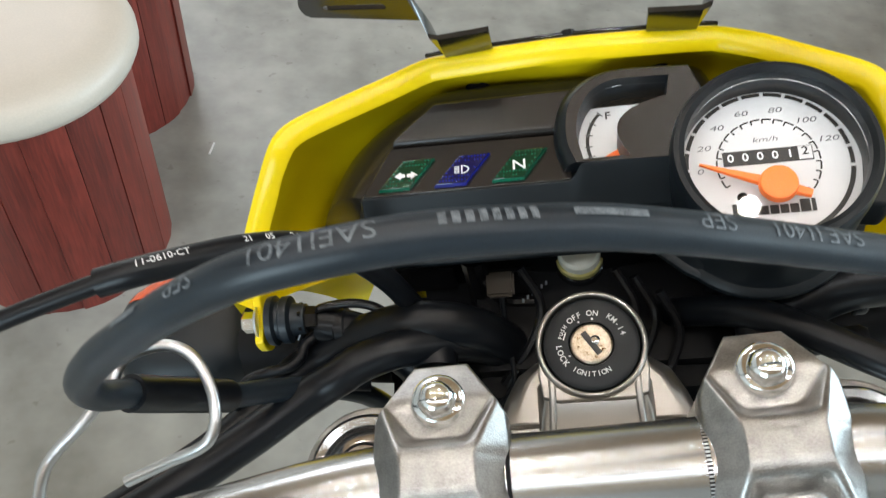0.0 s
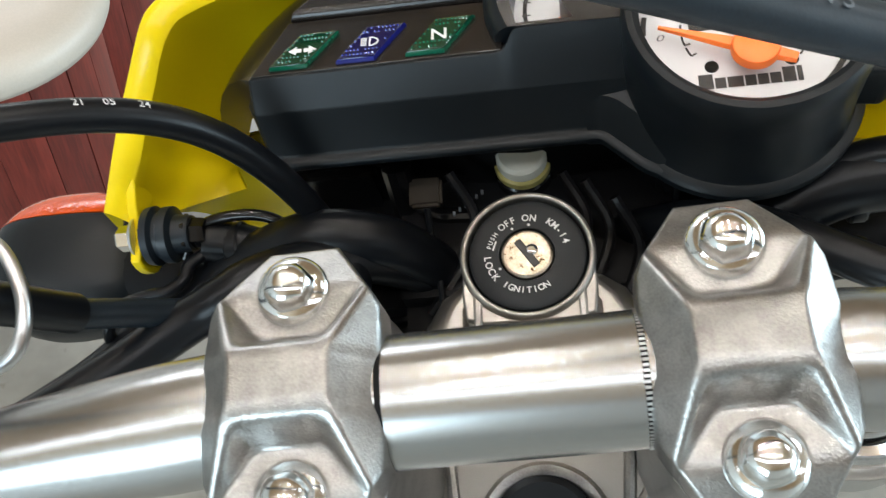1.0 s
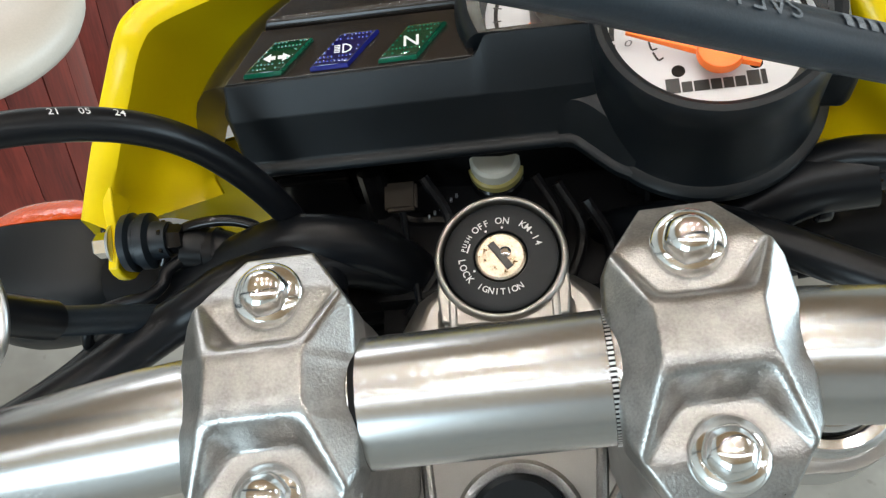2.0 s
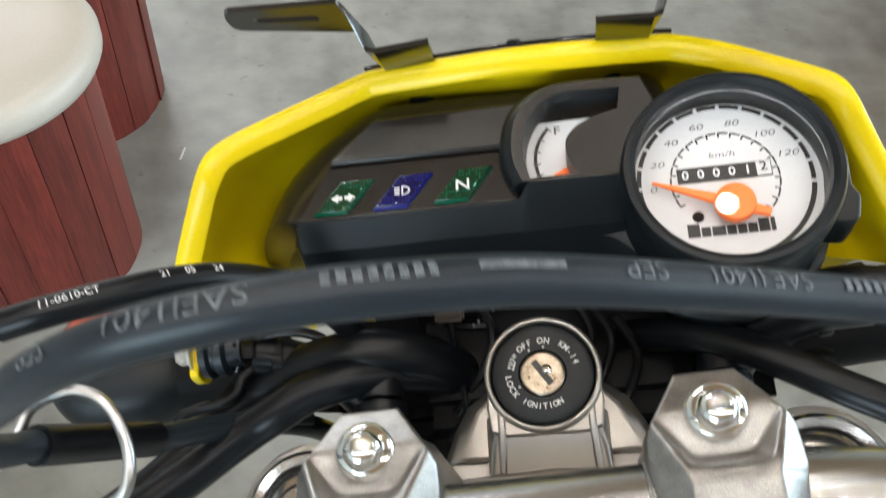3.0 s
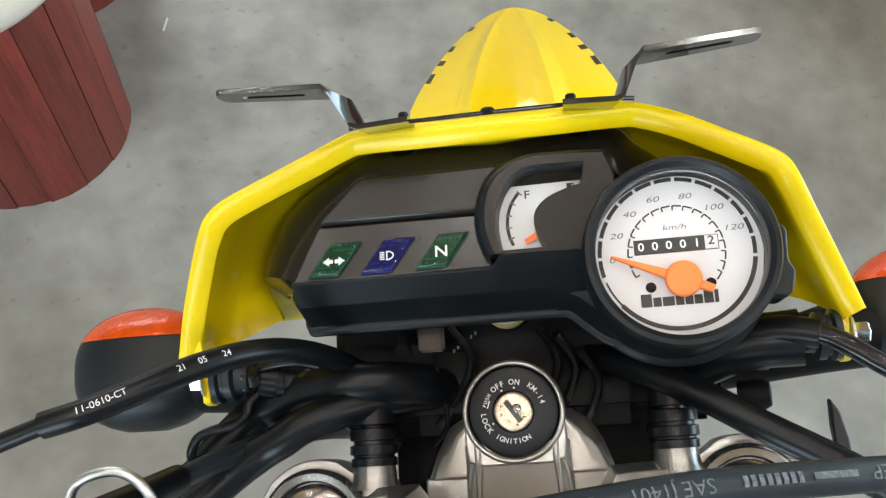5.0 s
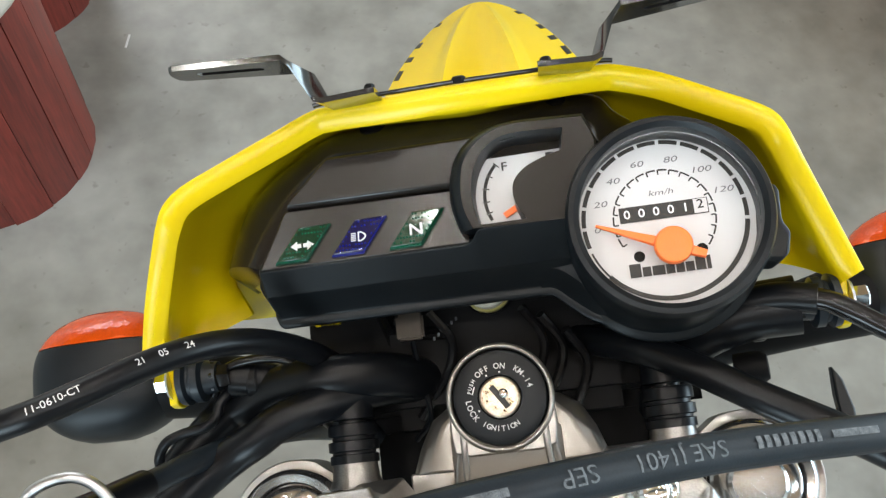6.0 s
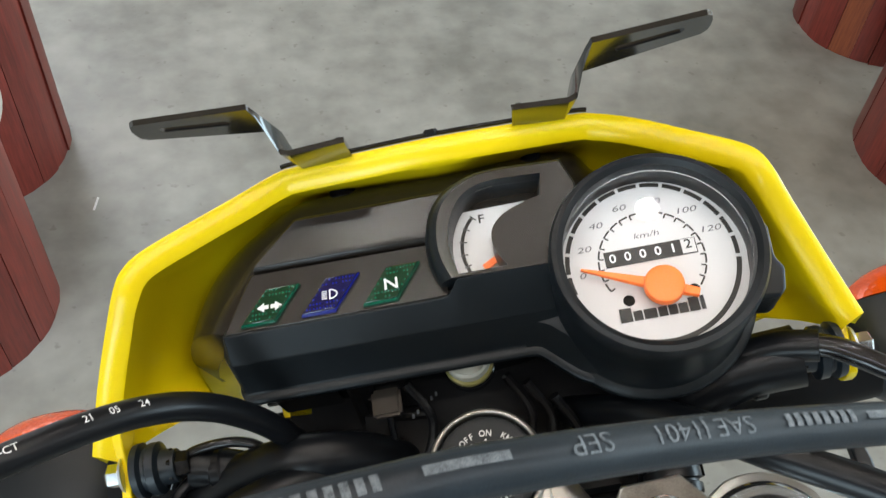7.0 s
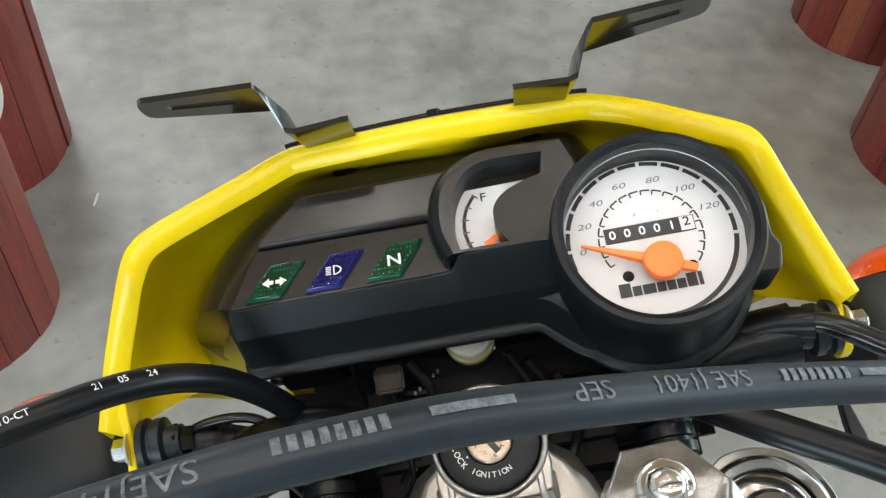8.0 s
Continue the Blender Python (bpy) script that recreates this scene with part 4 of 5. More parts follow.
for i, p in enumerate(edge_path):
    t = (edge_path[min(i + 1, len(edge_path) - 1)] - edge_path[max(i - 1, 0)])
    t2 = Vector((t.x, t.y, 0)).normalized()
    n = Vector((t2.y, -t2.x, 0))
    side = min(1.0, abs(p.x) / 0.12)
    k = deep[i]
    a = p + n * 0.0098 + Vector((0, 0, -0.0045))
    pts = [p - n * 0.0030 + Vector((0, 0.006 * (1 - side), -0.020)), p - n * 0.0008 + Vector((0, 0, -0.006)), p, p + n * 0.0012 + Vector((0, 0, 0.0008)), p + n * 0.0040 + Vector((0, 0, 0.0006)), p + n * 0.0090 + Vector((0, 0, -0.0030)), a]
    for u, sag in ((0.10, 0.0022), (0.22, 0.0042), (0.36, 0.0056), (0.50, 0.0058), (0.64, 0.0046), (0.82, 0.0024), (1.0, 0.0)):
        pts.append(a.lerp(k, u) - n * sag * side + Vector((0, 0, -sag)))
    back = [k + Vector((0, 0.0015, -0.002)), a.lerp(k, 0.5) - n * 0.010 * side + Vector((0, 0.003, -0.010)), p + n * 0.0050 + Vector((0, 0.001, -0.006))]
    sections.append(pts + back)
cowl = part("headlight_cowl", loft(sections), M_YELLOW, bike, "glossy yellow plastic headlight cowl", 42)
strip = [p + Vector((0, 0.0022, -0.0012)) for p in edge_path if abs(p.x) < 0.064]
part("edge_strip", sweep(strip, 0.0010, 10, 0), M_GLOSSBLACK, cowl, "thin black trim strip along the cowl's top edge")
# the smoked shell that rises from the cut-out to the panels and the speedometer
INNER = [(-0.0895, 0.1040, -0.0715), (-0.0865, 0.1110, -0.0730), (-0.0820, 0.1200, -0.0750), (-0.0785, 0.1265, -0.0765), (-0.0745, 0.1320, -0.0770), (-0.0690, 0.1380, -0.0770), (-0.0630, 0.1435, -0.0770), (-0.0580, 0.1480, -0.0775),
         (-0.0500, 0.1490, -0.0778), (-0.0280, 0.1490, -0.0778), (0.0, 0.1490, -0.0778), (0.0280, 0.1480, -0.0785), (0.0480, 0.1460, -0.0790), (0.0580, 0.1380, -0.0850), (0.0680, 0.1340, -0.0900), (0.0800, 0.1320, -0.0940),
         (0.0900, 0.1280, -0.0950), (0.0960, 0.1200, -0.0960), (0.1000, 0.1120, -0.0960), (0.1020, 0.1040, -0.0960), (0.1020, 0.0980, -0.0960)]
mouth = smooth_path([(-x, y, z) for x, y, z in DEEP[-2:0:-1]] + DEEP_R[:-1], 4)
back = bmesh.new()
rows = []
for q, p in zip(mouth, smooth_path(INNER, 4)):
    row = [back.verts.new((q.x, q.y + 0.0020, q.z - 0.0060)), back.verts.new((q.x, q.y + 0.0004, q.z - 0.0010))]
    for u in (0.06, 0.16, 0.30, 0.46, 0.64, 0.82, 1.0):
        row.append(back.verts.new((*q.lerp(p, u).xy, q.z + 0.0010 + (p.z - q.z - 0.0010) * (1 - (1 - u) ** 2.2))))
    if not rows:
        rows.append([back.verts.new(v.co + Vector((0.010, -0.008, -0.006))) for v in row])
    rows.append(row)
for r0, r1 in zip(rows, rows[1:]):
    for a in range(len(r0) - 1):
        back.faces.new((r0[a], r0[a + 1], r1[a + 1], r1[a]))
part("lamp_surround", back, M_SHELL, bike, "smoked glossy shell between the cowl and the panels", 50)
for sgn in (-1, 1):
    tab_out = [(0.1080, -0.0950), (0.0900, -0.0970), (0.0760, -0.1030), (0.0720, -0.1060), (0.0660, -0.1090)] + [(0.0650 + 0.0095 * math.cos(radians(a)), -0.1170 + 0.0125 * math.sin(radians(a))) for a in range(150, 400, 20)] + [(0.0860, -0.1160), (0.1100, -0.1250)]
    if sgn > 0:
        tab_out = [(0.1010, -0.1130), (0.0890, -0.1090), (0.0790, -0.1070), (0.0720, -0.1072), (0.0660, -0.1090)] + tab_out[5:-2] + [(0.0860, -0.1200), (0.1010, -0.1280)]
    tab = plate(tab_out, -0.002, 0.002)
    # (y, z) outline set upright across x
    moved(tab, Matrix(((0, 0, 1, sgn * 0.1465 - (0.002 if sgn < 0 else 0)), (1, 0, 0, 0), (0, 1, 0, 0), (0, 0, 0, 1))))
    rounded(part("mounting_tab", tab, M_YELLOW, cowl), 0.0012, 3)
    top = [(0.1550, 0.0930, -0.1060), (0.1480, 0.0960, -0.1180), (0.1395, 0.1000, -0.1290), (0.1310, 0.1200, -0.1390), (0.1180, 0.1260, -0.1400), (0.1030, 0.1270, -0.1400), (0.0900, 0.1250, -0.1390)]
    low = [(0.1500, 0.0790, -0.1130), (0.1485, 0.0880, -0.1350), (0.1500, 0.1000, -0.1550), (0.1440, 0.1030, -0.1680), (0.1380, 0.1055, -0.1820), (0.1330, 0.1085, -0.2000), (0.1270, 0.1120, -0.2200)]
    if sgn > 0:
        top[:2], low[:2] = [(0.1440, 0.0930, -0.1120), (0.1420, 0.0960, -0.1190)], [(0.1445, 0.0790, -0.1160), (0.1450, 0.0880, -0.1350)]
    sheet = loft([[(sgn * a, b, c) for a, b, c in smooth_path(top, 4)], [(sgn * (a + d) / 2 * 1.01, (b + e) / 2 - 0.001, (c + f) / 2 - 0.0015) for (a, b, c), (d, e, f) in zip(smooth_path(top, 4), smooth_path(low, 4))],
                  [(sgn * a, b, c) for a, b, c in smooth_path(low, 4)]], False)
    sk = part("inner_flap", sheet, M_YELLOW, cowl, "", 50)
    sd = sk.modifiers.new("thick", "SOLIDIFY")
    sd.thickness = 0.0022
    low_tab = plate([(0.074, 0.081), (0.088, 0.082), (0.090, 0.094), (0.075, 0.094)], -0.0015, 0.0)
    moved(low_tab, T(0.006, 0.010, -0.1620))
    rounded(part("lower_tab", low_tab if sgn > 0 else mirrored(low_tab), M_YELLOW, cowl), 0.0005, 2)
    # bolt, washer and rubber grommet through the tab
    X = Matrix.Rotation(radians(90 * sgn), 4, "Y")
    bolt = part("cowl_bolt", lathe([(0.0, 0.0080), (0.0042, 0.0080), (0.0050, 0.0072), (0.0050, 0.0018), (0.0070, 0.0016), (0.0072, 0.0), (0.0, 0.0)], T(sgn * 0.1488, 0.0674, -0.1120) @ X, 6), M_CHROME, cowl, "zinc hexagon bolt through the cowl tab")
    part("washer", lathe([(0.0, 0.0012), (0.0078, 0.0012), (0.0082, 0.0), (0.0, 0.0)], T(sgn * 0.1486, 0.0674, -0.1120) @ X, 28), M_STEEL, bolt)
    part("grommet", lathe([(0.0, 0.0), (0.0110, 0.0), (0.0115, -0.003), (0.0090, -0.0040), (0.0090, -0.0055), (0.0108, -0.0065), (0.0108, -0.0100), (0.0075, -0.0110), (0.0068, -0.0170), (0.0, -0.0170)],
                           T(sgn * 0.1440, 0.0674, -0.1120) @ X, 28), M_RUBBER, cowl, "black rubber grommet")
for x, r in ((-0.0426, 0.0056), (-0.0010, 0.0050), (0.0390, 0.0042)):
    part("well_nut", lathe([(0.0, -0.0090), (r * 0.7, -0.0085), (r, -0.0050), (r * 1.05, 0.0), (0.0, 0.0)], T(x, 0.1690, -0.0880) @ Matrix.Rotation(radians(-35), 4, "X"), 24), M_GLOSSBLACK, cowl, "black rubber well nut under the cowl rim")

# folded black windscreen stays on the cowl's top
def stay():
    th = Vector((0.0, -0.0022, -0.0005))
    secs = [((0.0325, 0.1660, -0.0455), (0.0325, 0.1695, -0.0640)), ((0.0545, 0.1655, -0.0470), (0.0535, 0.1690, -0.0650)), ((0.0578, 0.1665, -0.0465), (0.0540, 0.1700, -0.0640)),
            ((0.0630, 0.1765, -0.0325), (0.0590, 0.1815, -0.0590)), ((0.0655, 0.1785, -0.0300), (0.0636, 0.1835, -0.0560))]
    rings = []
    for a, b in secs:
        a, b = Vector(a), Vector(b)
        rings.append([a, b, b + th, a + th])
    one = loft(rings)
    out = [(0.0, 0.0), (0.94, 0.0), (0.985, 0.12), (1.0, 0.35), (1.0, 0.62), (0.985, 0.85), (0.94, 0.98), (0.0, 1.0)]
    slot_h = [(0.22, 0.46), (0.24, 0.36), (0.76, 0.34), (0.79, 0.46), (0.76, 0.58), (0.24, 0.56)]
    blade = plate(out, 0.0, 1.0, [slot_h])
    A, B = Vector((0.0655, 0.1785, -0.0300)), Vector((0.0636, 0.1835, -0.0560))
    C, D = Vector((0.1115, 0.1808, -0.0295)), Vector((0.1115, 0.1828, -0.0440))
    for v in blade.verts:
        u, k, d = v.co
        v.co = (A * (1 - u) + C * u) * (1 - k) + (B * (1 - u) + D * u) * k + th * d
    return merge(one, blade)


for sgn in (-1, 1):
    bm = stay() if sgn > 0 else mirrored(stay())
    st = part("windscreen_stay", bm, M_STAY, cowl, "folded gloss black steel windscreen stay with a slot", 30)
    part("stay_bolt", lathe([(0.0, 0.0018), (0.0016, 0.0018), (0.0022, 0.0012), (0.0024, 0.0), (0.0, 0.0)], T(sgn * 0.0360, 0.1700, -0.0560) @ Matrix.Rotation(radians(-80), 4, "X"), 6), M_DARK, st, "black stay bolt")
part("rim_bolt", lathe([(0.0, 0.0026), (0.0022, 0.0026), (0.0030, 0.0018), (0.0032, 0.0), (0.0, 0.0)], T(0.0, 0.1700, -0.0640) @ Matrix.Rotation(radians(-60), 4, "X"), 6), M_DARK, cowl, "black bolt on the cowl top")

# front mudguard
def guard_point(u, v, lift=0.0):
    """A point of the mudguard: u from the tip back, v across."""
    cy, cz = 0.500 - 0.34 * u, -0.640 + 0.175 * u + 0.05 * math.sin(u * 3.14159)
    hw = min(0.104, 0.102 * ((u + 0.0005) / 0.46) ** 0.56)
    drop = 0.055 * (0.35 + 0.65 * min(1, u * 1.6)) * min(1, u * 12)
    ridge = 0.0110 * math.exp(-((abs(v) - 0.38) / 0.085) ** 2) - 0.005 * math.exp(-(v / 0.15) ** 2)
    d = drop * abs(v) ** 2.2
    return (hw * v - 0.010, cy + 0.48 * d, cz - d + ridge * min(1, u * 4) + lift)


sec = []
for k in range(27):
    u = (k / 26) ** 2.0
    row = [guard_point(u, -1 + j / 16) for j in range(33)]
    sec.append(row + [(x * 0.985, y - 0.001, z - 0.004) for x, y, z in row[::-1]])
guard = part("mudguard", loft(sec), M_FENDER, bike, "glossy yellow ribbed front mudguard", 50)
for sgn in (-1, 1):
    for u0, u1, v0 in ((0.10, 0.120, 0.90), (0.20, 0.226, 0.92), (0.27, 0.292, 0.90), (0.33, 0.370, 0.93)):
        rings = [[guard_point(u, sgn * (v0 + (0.99 - v0) * j / 4), 0.0007) for j in range(5)] + [guard_point(u, sgn * (v0 + (0.99 - v0) * j / 4), -0.001) for j in range(4, -1, -1)] for u in (u0, (u0 + u1) / 2, u1)]
        part("decal", loft(rings), M_DECAL, guard, "black mark at the mudguard's edge")

# front wheel below the mudguard
WC = (0.0, 0.030, -0.918)
wheel = part("front_wheel", lathe([(0.272, -0.030), (0.290, -0.042), (0.318, -0.040), (0.333, -0.020), (0.336, 0.0), (0.333, 0.020), (0.318, 0.040), (0.290, 0.042), (0.272, 0.030), (0.272, -0.030)],
                                  T(*WC) @ Matrix.Rotation(radians(90), 4, "Y"), 72), M_TYRE, bike, "black front tyre on a spoked wheel", 50)
part("rim", lathe([(0.270, -0.022), (0.273, 0.0), (0.270, 0.022), (0.262, 0.018), (0.262, -0.018), (0.270, -0.022)], T(*WC) @ Matrix.Rotation(radians(90), 4, "Y"), 64), M_DARK, wheel)
part("hub", lathe([(0.0, -0.06), (0.035, -0.055), (0.035, 0.055), (0.0, 0.06)], T(*WC) @ Matrix.Rotation(radians(90), 4, "Y"), 32), M_STEEL, wheel)
for k in range(32):
    a = 6.2831853 * k / 32
    s = sweep([(0.03 if k % 2 else -0.03, 0.035 * math.cos(a), 0.035 * math.sin(a)), (0, 0.264 * math.cos(a + 0.2 * (1 if k % 4 < 2 else -1)), 0.264 * math.sin(a + 0.2 * (1 if k % 4 < 2 else -1)))], 0.0018, 6, 0)
    moved(s, T(*WC))
    part("spoke", s, M_STEEL, wheel)

# headlamp shell, stays and wiring behind the cluster
shell = loft([[(0.075 * k * math.cos(a), 0.135 + 0.045 * k * math.sin(a), z) for a in [6.2831853 * i / 20 for i in range(20)]] for z, k in ((-0.112, 0.5), (-0.118, 0.9), (-0.135, 1.0), (-0.22, 1.05), (-0.25, 0.8))])
part("headlamp_shell", shell, M_DARK, bike, "matt black back of the headlamp", 50)
for sgn in (-1, 1):
    way = [(-0.124, 0.0665, -0.1190), (-0.110, 0.0640, -0.1220), (-0.094, 0.058, -0.128), (-0.080, 0.048, -0.137), (-0.069, 0.030, -0.148)] if sgn < 0 else [(0.128, 0.0674, -0.1120), (0.105, 0.0665, -0.1160), (0.085, 0.060, -0.126), (0.074, 0.050, -0.136), (0.069, 0.030, -0.148)]
    arm = part("lamp_stay", sweep(way, (lambda u: 0.0086 + 0.0015 * u) if sgn < 0 else (lambda u: 0.0128 - 0.002 * u), 16, 6), M_SLEEVE, bike, "black tubular lamp stay")
    part("flange_nut", lathe([(0.0, 0.006), (0.0048, 0.006), (0.0056, 0.0045), (0.0058, 0.0), (0.0075, -0.0008), (0.0075, -0.002), (0.0, -0.002)], T(sgn * 0.1275, 0.0674, -0.1120) @ Matrix.Rotation(radians(-90 * sgn), 4, "Y"), 6), M_GLOSSBLACK, arm, "glossy black flange nut")
    part("stay_clip", moved(lathe([(0.0090, -0.003), (0.0098, -0.002), (0.0098, 0.002), (0.0090, 0.003)], Matrix(), 24), T(sgn * 0.112, 0.0643, -0.1216) @ Matrix.Rotation(radians(85), 4, "Y")), M_SLEEVE, arm)
    part("stay_nut", lathe([(0.0, 0.006), (0.0055, 0.006), (0.0072, 0.003), (0.0072, -0.008), (0.0, -0.008)], T(sgn * 0.1090, 0.0440, -0.128) @ Matrix.Rotation(radians(75 * sgn), 4, "Y"), 20), M_DARK, arm)
    part("upright", sweep([(sgn * 0.052, 0.095, -0.125), (sgn * 0.050, 0.080, -0.150), (sgn * 0.048, 0.055, -0.175), (sgn * 0.046, 0.030, -0.20)], 0.006, 10, 5), M_GLOSSBLACK, arm)
block = part("wiring_block", box(0.0, 0.070, -0.165, 0.125, 0.07, 0.05, 0.010), M_DARK, bike, "dark wiring and bracketry under the cluster")
part("support_plate", box(-0.076, 0.094, -0.140, 0.030, 0.004, 0.03, 0.001), M_GLOSSBLACK, block)
fr = part("lamp_frame", sweep([(-0.098, 0.092, -0.128), (-0.092, 0.100, -0.128), (-0.070, 0.101, -0.128), (-0.052, 0.098, -0.130), (-0.048, 0.088, -0.134), (-0.040, 0.080, -0.140), (-0.025, 0.078, -0.140)], 0.0034, 10, 5), M_GLOSSBLACK, block, "gloss black bent wire frame")
part("relay", box(-0.0394, 0.0800, -0.1215, 0.0125, 0.0120, 0.004, 0.0012), M_RELAY, block, "small tinned relay plate")
part("relay_lead", sweep([(-0.039, 0.074, -0.122), (-0.0385, 0.060, -0.132), (-0.0370, 0.040, -0.142), (-0.046, 0.030, -0.150)], 0.0013, 8, 6), M_SLEEVE, block)
for k, (x, y) in enumerate(((-0.030, 0.086), (0.020, 0.078), (0.030, 0.070), (0.012, 0.082))):
    part("lead", sweep([(x, y, -0.118), (x + 0.008, y - 0.014, -0.130), (x + 0.002, y - 0.03, -0.138), (x - 0.012, y - 0.046, -0.146)], 0.0022, 8, 6), M_GLOSSBLACK, block)
for k in range(6):
    part("tie", box(-0.0300 + 0.0022 * k, 0.0745 + 0.0016 * k, -0.1300, 0.0009, 0.0016, 0.001), M_HOSEPRINT, block)
cap = part("cable_adjuster", lathe([(0.0, -0.1120), (0.0095, -0.1120), (0.0108, -0.1135), (0.0110, -0.1190), (0.0, -0.1190)], T(-0.0030, 0.0945, -0.010) @ Matrix.Diagonal((0.9, 0.9, 1, 1)), 40), M_NYLON, bike, "milky white speedometer cable cap")
part("seal_ring", lathe([(0.0110, -0.1185), (0.0122, -0.1195), (0.0122, -0.1230), (0.0, -0.1230)], T(-0.0030, 0.0945, -0.010) @ Matrix.Diagonal((0.9, 0.9, 1, 1)), 40), M_OLIVE, cap, "yellowish seal ring")
part("lower_ring", lathe([(0.0118, -0.1235), (0.0128, -0.1245), (0.0128, -0.150), (0.0, -0.150)], T(-0.0030, 0.0945, -0.010) @ Matrix.Diagonal((0.9, 0.9, 1, 1)), 40), M_GLOSSBLACK, cap)

for x, y, z, sx, sy, sz in ((0.0, 0.140, -0.175, 0.225, 0.075, 0.02), (0.0, 0.118, -0.152, 0.14, 0.05, 0.05), (-0.064, 0.070, -0.172, 0.07, 0.07, 0.02), (0.064, 0.070, -0.172, 0.07, 0.07, 0.02), (-0.055, 0.060, -0.185, 0.07, 0.05, 0.05), (0.055, 0.060, -0.185, 0.07, 0.05, 0.05), (0.0, 0.02, -0.20, 0.14, 0.05, 0.06)):
    part("bracket_block", box(x, y, z, sx, sy, sz, 0.008), M_DARK, block)

# turn indicators
for sgn in (-1, 1):
    def blob(y0, y1):
        rings = []
        for k in range(19):
            y = y0 + (y1 - y0) * k / 18
            s = max(0.02, 1 - abs((y - 0.080) / 0.034) ** 2.6) ** 0.5
            ring = []
            for i in range(32):
                a = 6.2831853 * i / 32
                c, d = math.cos(a), math.sin(a)
                ring.append((sgn * (0.2030 + 0.0400 * s * math.copysign(abs(c) ** 0.75, c)), y, -0.163 + 0.0235 * s * math.copysign(abs(d) ** 0.8, d)))
            rings.append(ring)
        return loft(rings)
    ind = part("turn_indicator", blob(0.0470, 0.0955), M_BLACK, bike, "black turn indicator with an amber lens", 50)
    part("lens", blob(0.0960, 0.1135), M_AMBER, ind, "orange indicator lens", 50)
    part("stalk", sweep([(sgn * 0.175, 0.074, -0.164), (sgn * 0.140, 0.068, -0.162), (sgn * 0.095, 0.060, -0.160)], lambda u: 0.0190 - 0.007 * u, 20, 6), M_DARK, ind, "black rubber indicator stalk")

# hoses and cables
HOSE = [(0.26, -0.010, -0.040), (0.20, 0.006, -0.018), (0.15, 0.0125, 0.007), (0.12, 0.0140, 0.0235), (0.10, 0.0143, 0.0345), (0.08, 0.0145, 0.0450), (0.06, 0.0143, 0.0560), (0.04, 0.0132, 0.0685), (0.02, 0.0115, 0.0820),
        (0.0, 0.0095, 0.0940), (-0.02, 0.0065, 0.1035), (-0.035, 0.0045, 0.1080), (-0.050, 0.0022, 0.1100), (-0.070, 0.0, 0.1075), (-0.090, -0.001, 0.0960), (-0.110, -0.001, 0.0780), (-0.130, 0.0, 0.0570), (-0.149, 0.002, 0.0300),
        (-0.158, 0.0055, 0.004), (-0.1565, 0.0110, -0.016), (-0.1510, 0.0160, -0.040), (-0.1450, 0.0225, -0.070), (-0.1340, 0.0300, -0.094), (-0.118, 0.038, -0.125), (-0.105, 0.042, -0.18), (-0.100, 0.040, -0.32)]
HR = 0.0051
hose = part("brake_hose", sweep(HOSE, HR, 44, 8, True, 1, 0.00026), M_RUBBER, bike, "black rubber brake hose with worn white print", 60)
part("hose_sleeve", sweep([(-0.1568, 0.0105, -0.014), (-0.1545, 0.0130, -0.026), (-0.1510, 0.0160, -0.040), (-0.1482, 0.0190, -0.054), (-0.1450, 0.0225, -0.070)], 0.0066, 20, 6), M_SLEEVE, hose, "thicker black rubber sleeve on the hose")


def on_hose(path_points, r, bm, s_mid, flip, lean):
    """Wraps flat lettering onto a hose: u along its length from the point nearest to x = s_mid, v round it. lean: turn about the hose from its top."""
    path = smooth_path(path_points, 16)
    fr = frames_along(path)
    s = [0.0]
    for a, b in zip(path, path[1:]):
        s.append(s[-1] + (b - a).length)
    mid = min(range(len(path)), key=lambda i: abs(path[i].x - s_mid) + (10 if path[i].z < -0.06 else 0))
    for v in bm.verts:
        u = v.co.x * (-1 if flip else 1)
        w = v.co.y * (-1 if flip else 1)
        d = 1 if path[-1].x > path[0].x else -1
        want = s[mid] + d * u
        i = max(0, min(len(s) - 2, next((k for k in range(len(s) - 1) if s[k + 1] >= want), len(s) - 2)))
        f = (want - s[i]) / (s[i + 1] - s[i])
        p = path[i].lerp(path[i + 1], f)
        t = (path[i + 1] - path[i]).normalized() * d
        up = Vector((0, 0, 1))
        up = (up - t * up.dot(t)).normalized()
        sd = up.cross(t)
        a = w / r + radians(lean)
        v.co = p + (up * math.cos(a) + sd * math.sin(a)) * (r + 0.00015)
    return bm


def bars(n, total, h):
    w = total / n
    out = []
    for k in range(n):
        b = bmesh.new()
        bmesh.ops.create_grid(b, x_segments=1, y_segments=4, size=0.5)
        out.append(moved(b, T(-total / 2 + w * (k + 0.5), 0, 0) @ Matrix.Diagonal((w * 0.62, h * 0.80, 1, 1))))
    return merge(*out)


def cut(bm):
    bmesh.ops.triangulate(bm, faces=bm.faces)
    bmesh.ops.subdivide_edges(bm, edges=[e for e in bm.edges if e.calc_length() > 0.0012], cuts=1)
    return bm


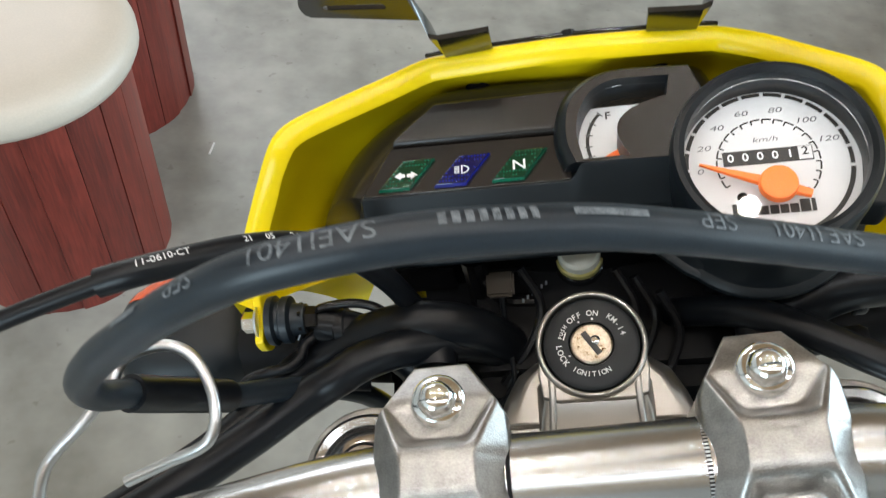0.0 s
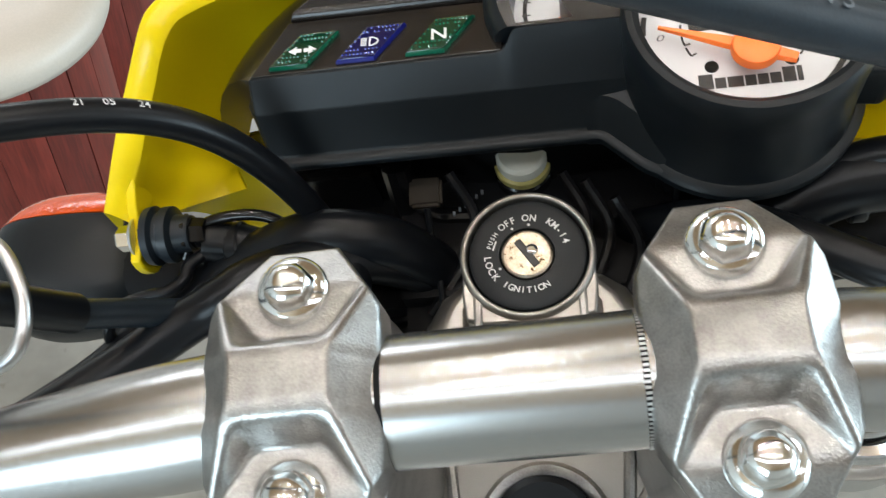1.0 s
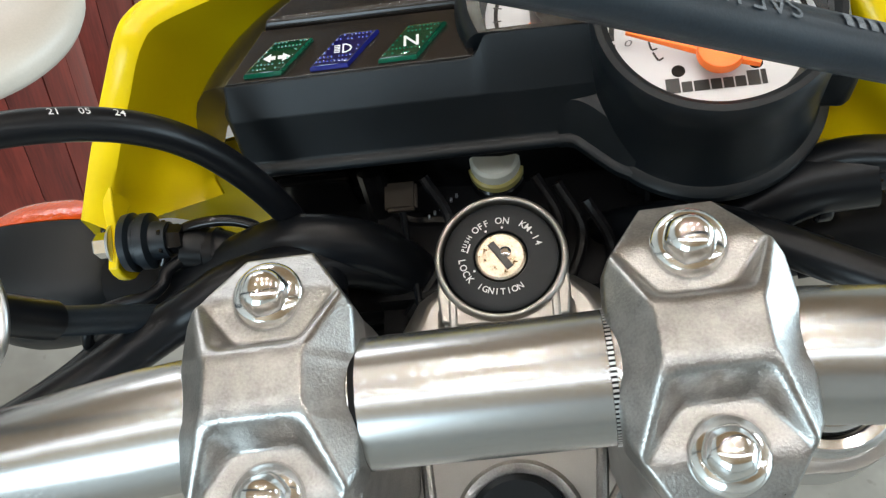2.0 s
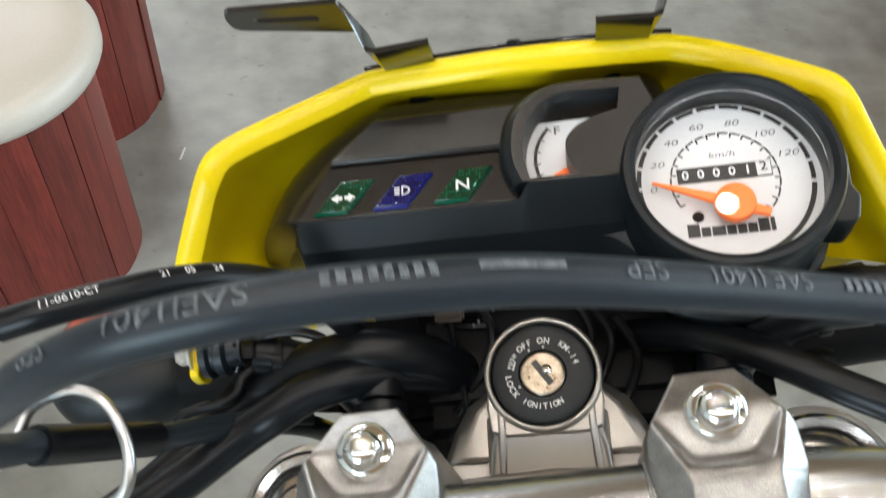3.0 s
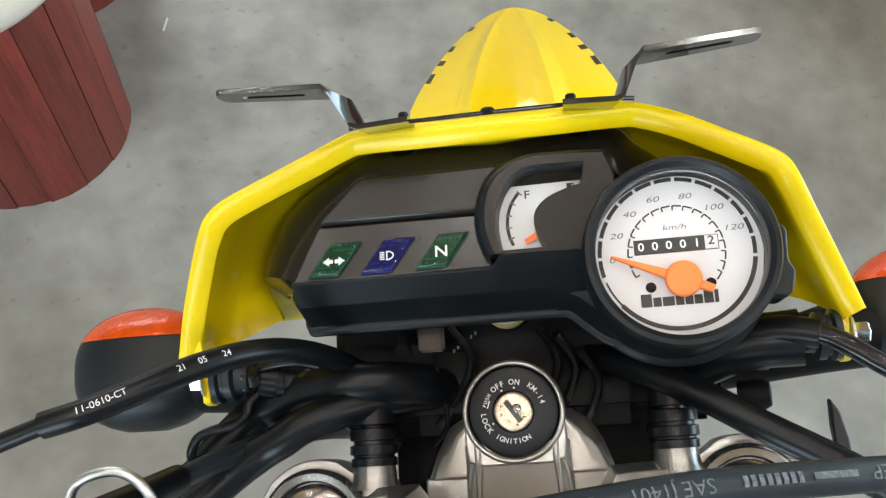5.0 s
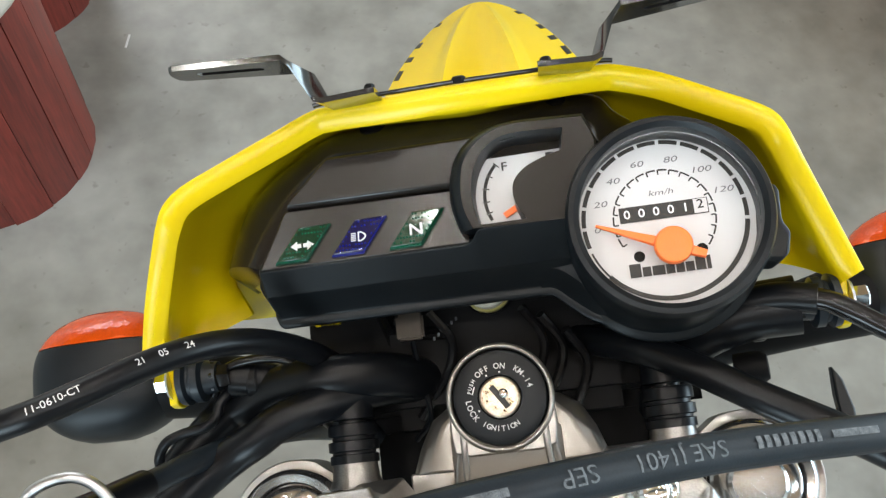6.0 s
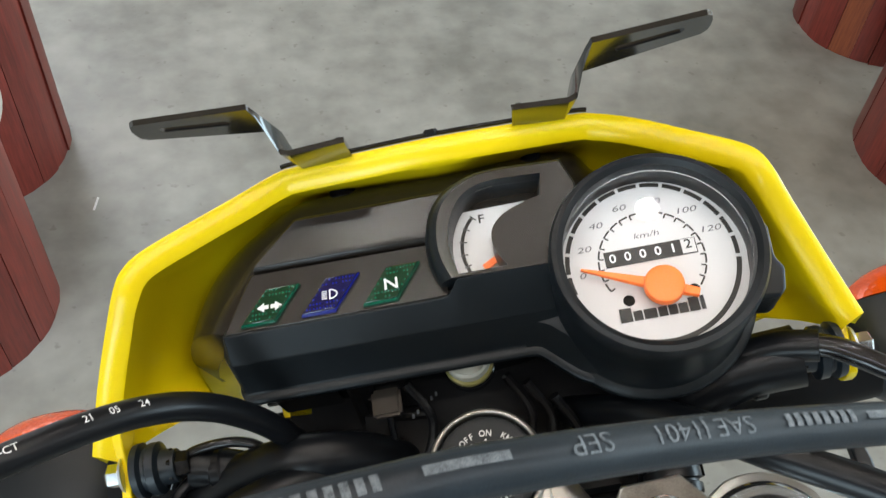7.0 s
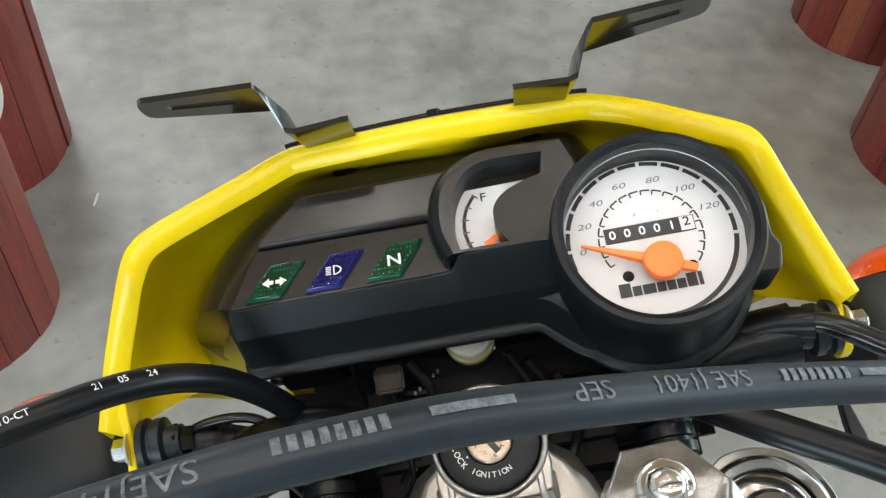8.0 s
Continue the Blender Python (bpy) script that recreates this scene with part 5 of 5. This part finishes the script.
LEAN_H = 13
for s, x, size in (("SEP", 0.0237, 0.0041), ("J1401", 0.0422, 0.0041), ("SAE", 0.0550, 0.0041), ("SAE", -0.0474, 0.0041), ("J1401", -0.0604, 0.0041), ("SEP", -0.0840, 0.0041), ("SEP", 0.1110, 0.0041)):
    part("lettering", on_hose(HOSE, HR, cut(lettering(s, size, 1.15, 0.0, 0.0)), x, True, LEAN_H), M_HOSEPRINT, hose, "worn white " + s + " print")
for x in (-0.0222, 0.0757):
    part("maker_print", on_hose(HOSE, HR, bars(8, 0.0208, 0.0038), x, True, LEAN_H), M_HOSEPRINT, hose, "worn white print as plain bars")
for x, ln in ((0.0018, 0.0170), (0.0955, 0.0150), (-0.1040, 0.0150)):
    b = bmesh.new()
    bmesh.ops.create_grid(b, x_segments=10, y_segments=3, size=0.5)
    part("stripe", on_hose(HOSE, HR, moved(b, Matrix.Diagonal((ln, 0.0019, 1, 1))), x, True, LEAN_H), M_HOSEPRINT, hose, "worn white printed stripe")

CABLE = [(-0.34, -0.028, -0.018), (-0.26, 0.010, -0.003), (-0.21, 0.031, 0.0), (-0.166, 0.0460, -0.0005), (-0.150, 0.0498, -0.0012), (-0.135, 0.0562, -0.0090), (-0.122, 0.0630, -0.0195), (-0.109, 0.0690, -0.0330), (-0.098, 0.0725, -0.0490),
         (-0.089, 0.0735, -0.0700), (-0.081, 0.0715, -0.0980), (-0.075, 0.066, -0.135), (-0.072, 0.058, -0.20)]
CR = 0.0052
sleeve = part("clutch_cable", sweep(CABLE[3:], CR, 24, 8), M_SLEEVE, bike, "black clutch cable in a printed sleeve", 60)
part("inner_cable", sweep(CABLE[:5], 0.0036, 16, 8), M_SLEEVE, sleeve, "thin black cable leaving the sleeve")
for s, x, size in (("11-0610-CT", -0.1440, 0.0026), ("21", -0.1220, 0.0026), ("05", -0.1160, 0.0026), ("24", -0.1100, 0.0026)):
    part("lettering", on_hose(CABLE[3:], CR, cut(lettering(s, size, 0.95, 0.0, 0.004)), x, False, 4), M_WHITE, sleeve, "white " + s + " print")
for name, pts, r, mat, lab in (
        ("cable_loom", [(-0.26, -0.045, -0.110), (-0.175, 0.010, -0.126), (-0.1450, 0.0385, -0.130), (-0.1300, 0.0510, -0.1300), (-0.1200, 0.0550, -0.1280), (-0.100, 0.0600, -0.1200), (-0.075, 0.0605, -0.1100), (-0.050, 0.0595, -0.1230), (-0.030, 0.056, -0.165)], 0.0100, M_SLEEVE, "thick black cable loom"),
        ("switch_cable", [(-0.26, -0.055, -0.090), (-0.185, -0.012, -0.099), (-0.1490, 0.0115, -0.1040), (-0.1320, 0.0240, -0.1060), (-0.1190, 0.0322, -0.1060), (-0.1090, 0.0370, -0.1040), (-0.0980, 0.0430, -0.1035), (-0.080, 0.049, -0.107), (-0.060, 0.054, -0.122), (-0.040, 0.056, -0.145)], 0.0084, M_SLEEVE, "smooth black switch cable"),
        ("starter_cable", [(0.030, 0.070, -0.150), (0.0560, 0.0590, -0.118), (0.0760, 0.0480, -0.104), (0.1040, 0.0300, -0.098), (0.1340, 0.0120, -0.094), (0.200, -0.03, -0.080), (0.30, -0.07, -0.06)], 0.0068, M_SLEEVE, "thick black cable sheath"),
        ("cable_sheath", [(0.096, 0.0690, -0.1150), (0.108, 0.0705, -0.1090), (0.120, 0.0705, -0.1045), (0.1335, 0.0672, -0.1005)], 0.0064, M_SLEEVE, "thick black cable sheath beside the speedometer"),
        ("throttle_cable", [(0.120, 0.0705, -0.1045), (0.1350, 0.0668, -0.1000), (0.1460, 0.0598, -0.0980), (0.1590, 0.0500, -0.0960), (0.20, 0.020, -0.085), (0.28, -0.03, -0.06)], 0.0046, M_GLOSSBLACK, "glossy black throttle cable"),
        ("indicator_lead", [(-0.158, 0.026, -0.150), (-0.1605, 0.0305, -0.122), (-0.1558, 0.0396, -0.115), (-0.1472, 0.0437, -0.115), (-0.1358, 0.0458, -0.115), (-0.1301, 0.0503, -0.115), (-0.1286, 0.0556, -0.115), (-0.122, 0.063, -0.118)], 0.0024, M_SLEEVE, "thin black indicator lead"),
        ("loom_lead", [(-0.132, 0.060, -0.118), (-0.1275, 0.0662, -0.113), (-0.1210, 0.0715, -0.112), (-0.1074, 0.0731, -0.112), (-0.0960, 0.0711, -0.114), (-0.0869, 0.0643, -0.116), (-0.075, 0.058, -0.13)], 0.0022, M_GLOSSBLACK, "thin black lead behind the grommet")):
    part(name, sweep(pts, r, 16, 8), mat, bike, lab, 60)
GUIDE = [(-0.196, -0.0350, -0.036), (-0.192, -0.0120, -0.026), (-0.1757, 0.0034, -0.020), (-0.1677, 0.0139, -0.019), (-0.162, 0.0245, -0.018), (-0.1475, 0.0280, -0.018), (-0.1364, 0.0219, -0.019), (-0.1300, 0.0076, -0.022),
         (-0.1330, -0.0047, -0.026), (-0.1500, -0.0100, -0.032), (-0.166, -0.0150, -0.036)]
part("hose_guide", sweep(GUIDE, 0.0021, 14, 8), M_STEEL, bike, "bright steel wire hose guide loop", 60)
fin = [(0.134, 0.040), (0.1375, 0.034), (0.1400, 0.022), (0.1400, 0.008), (0.1345, 0.012), (0.1335, 0.028)]
rounded(part("lever_tip", plate(fin, -0.108, -0.102), M_BLACK, bike, "black curved lever tip"), 0.001, 2)
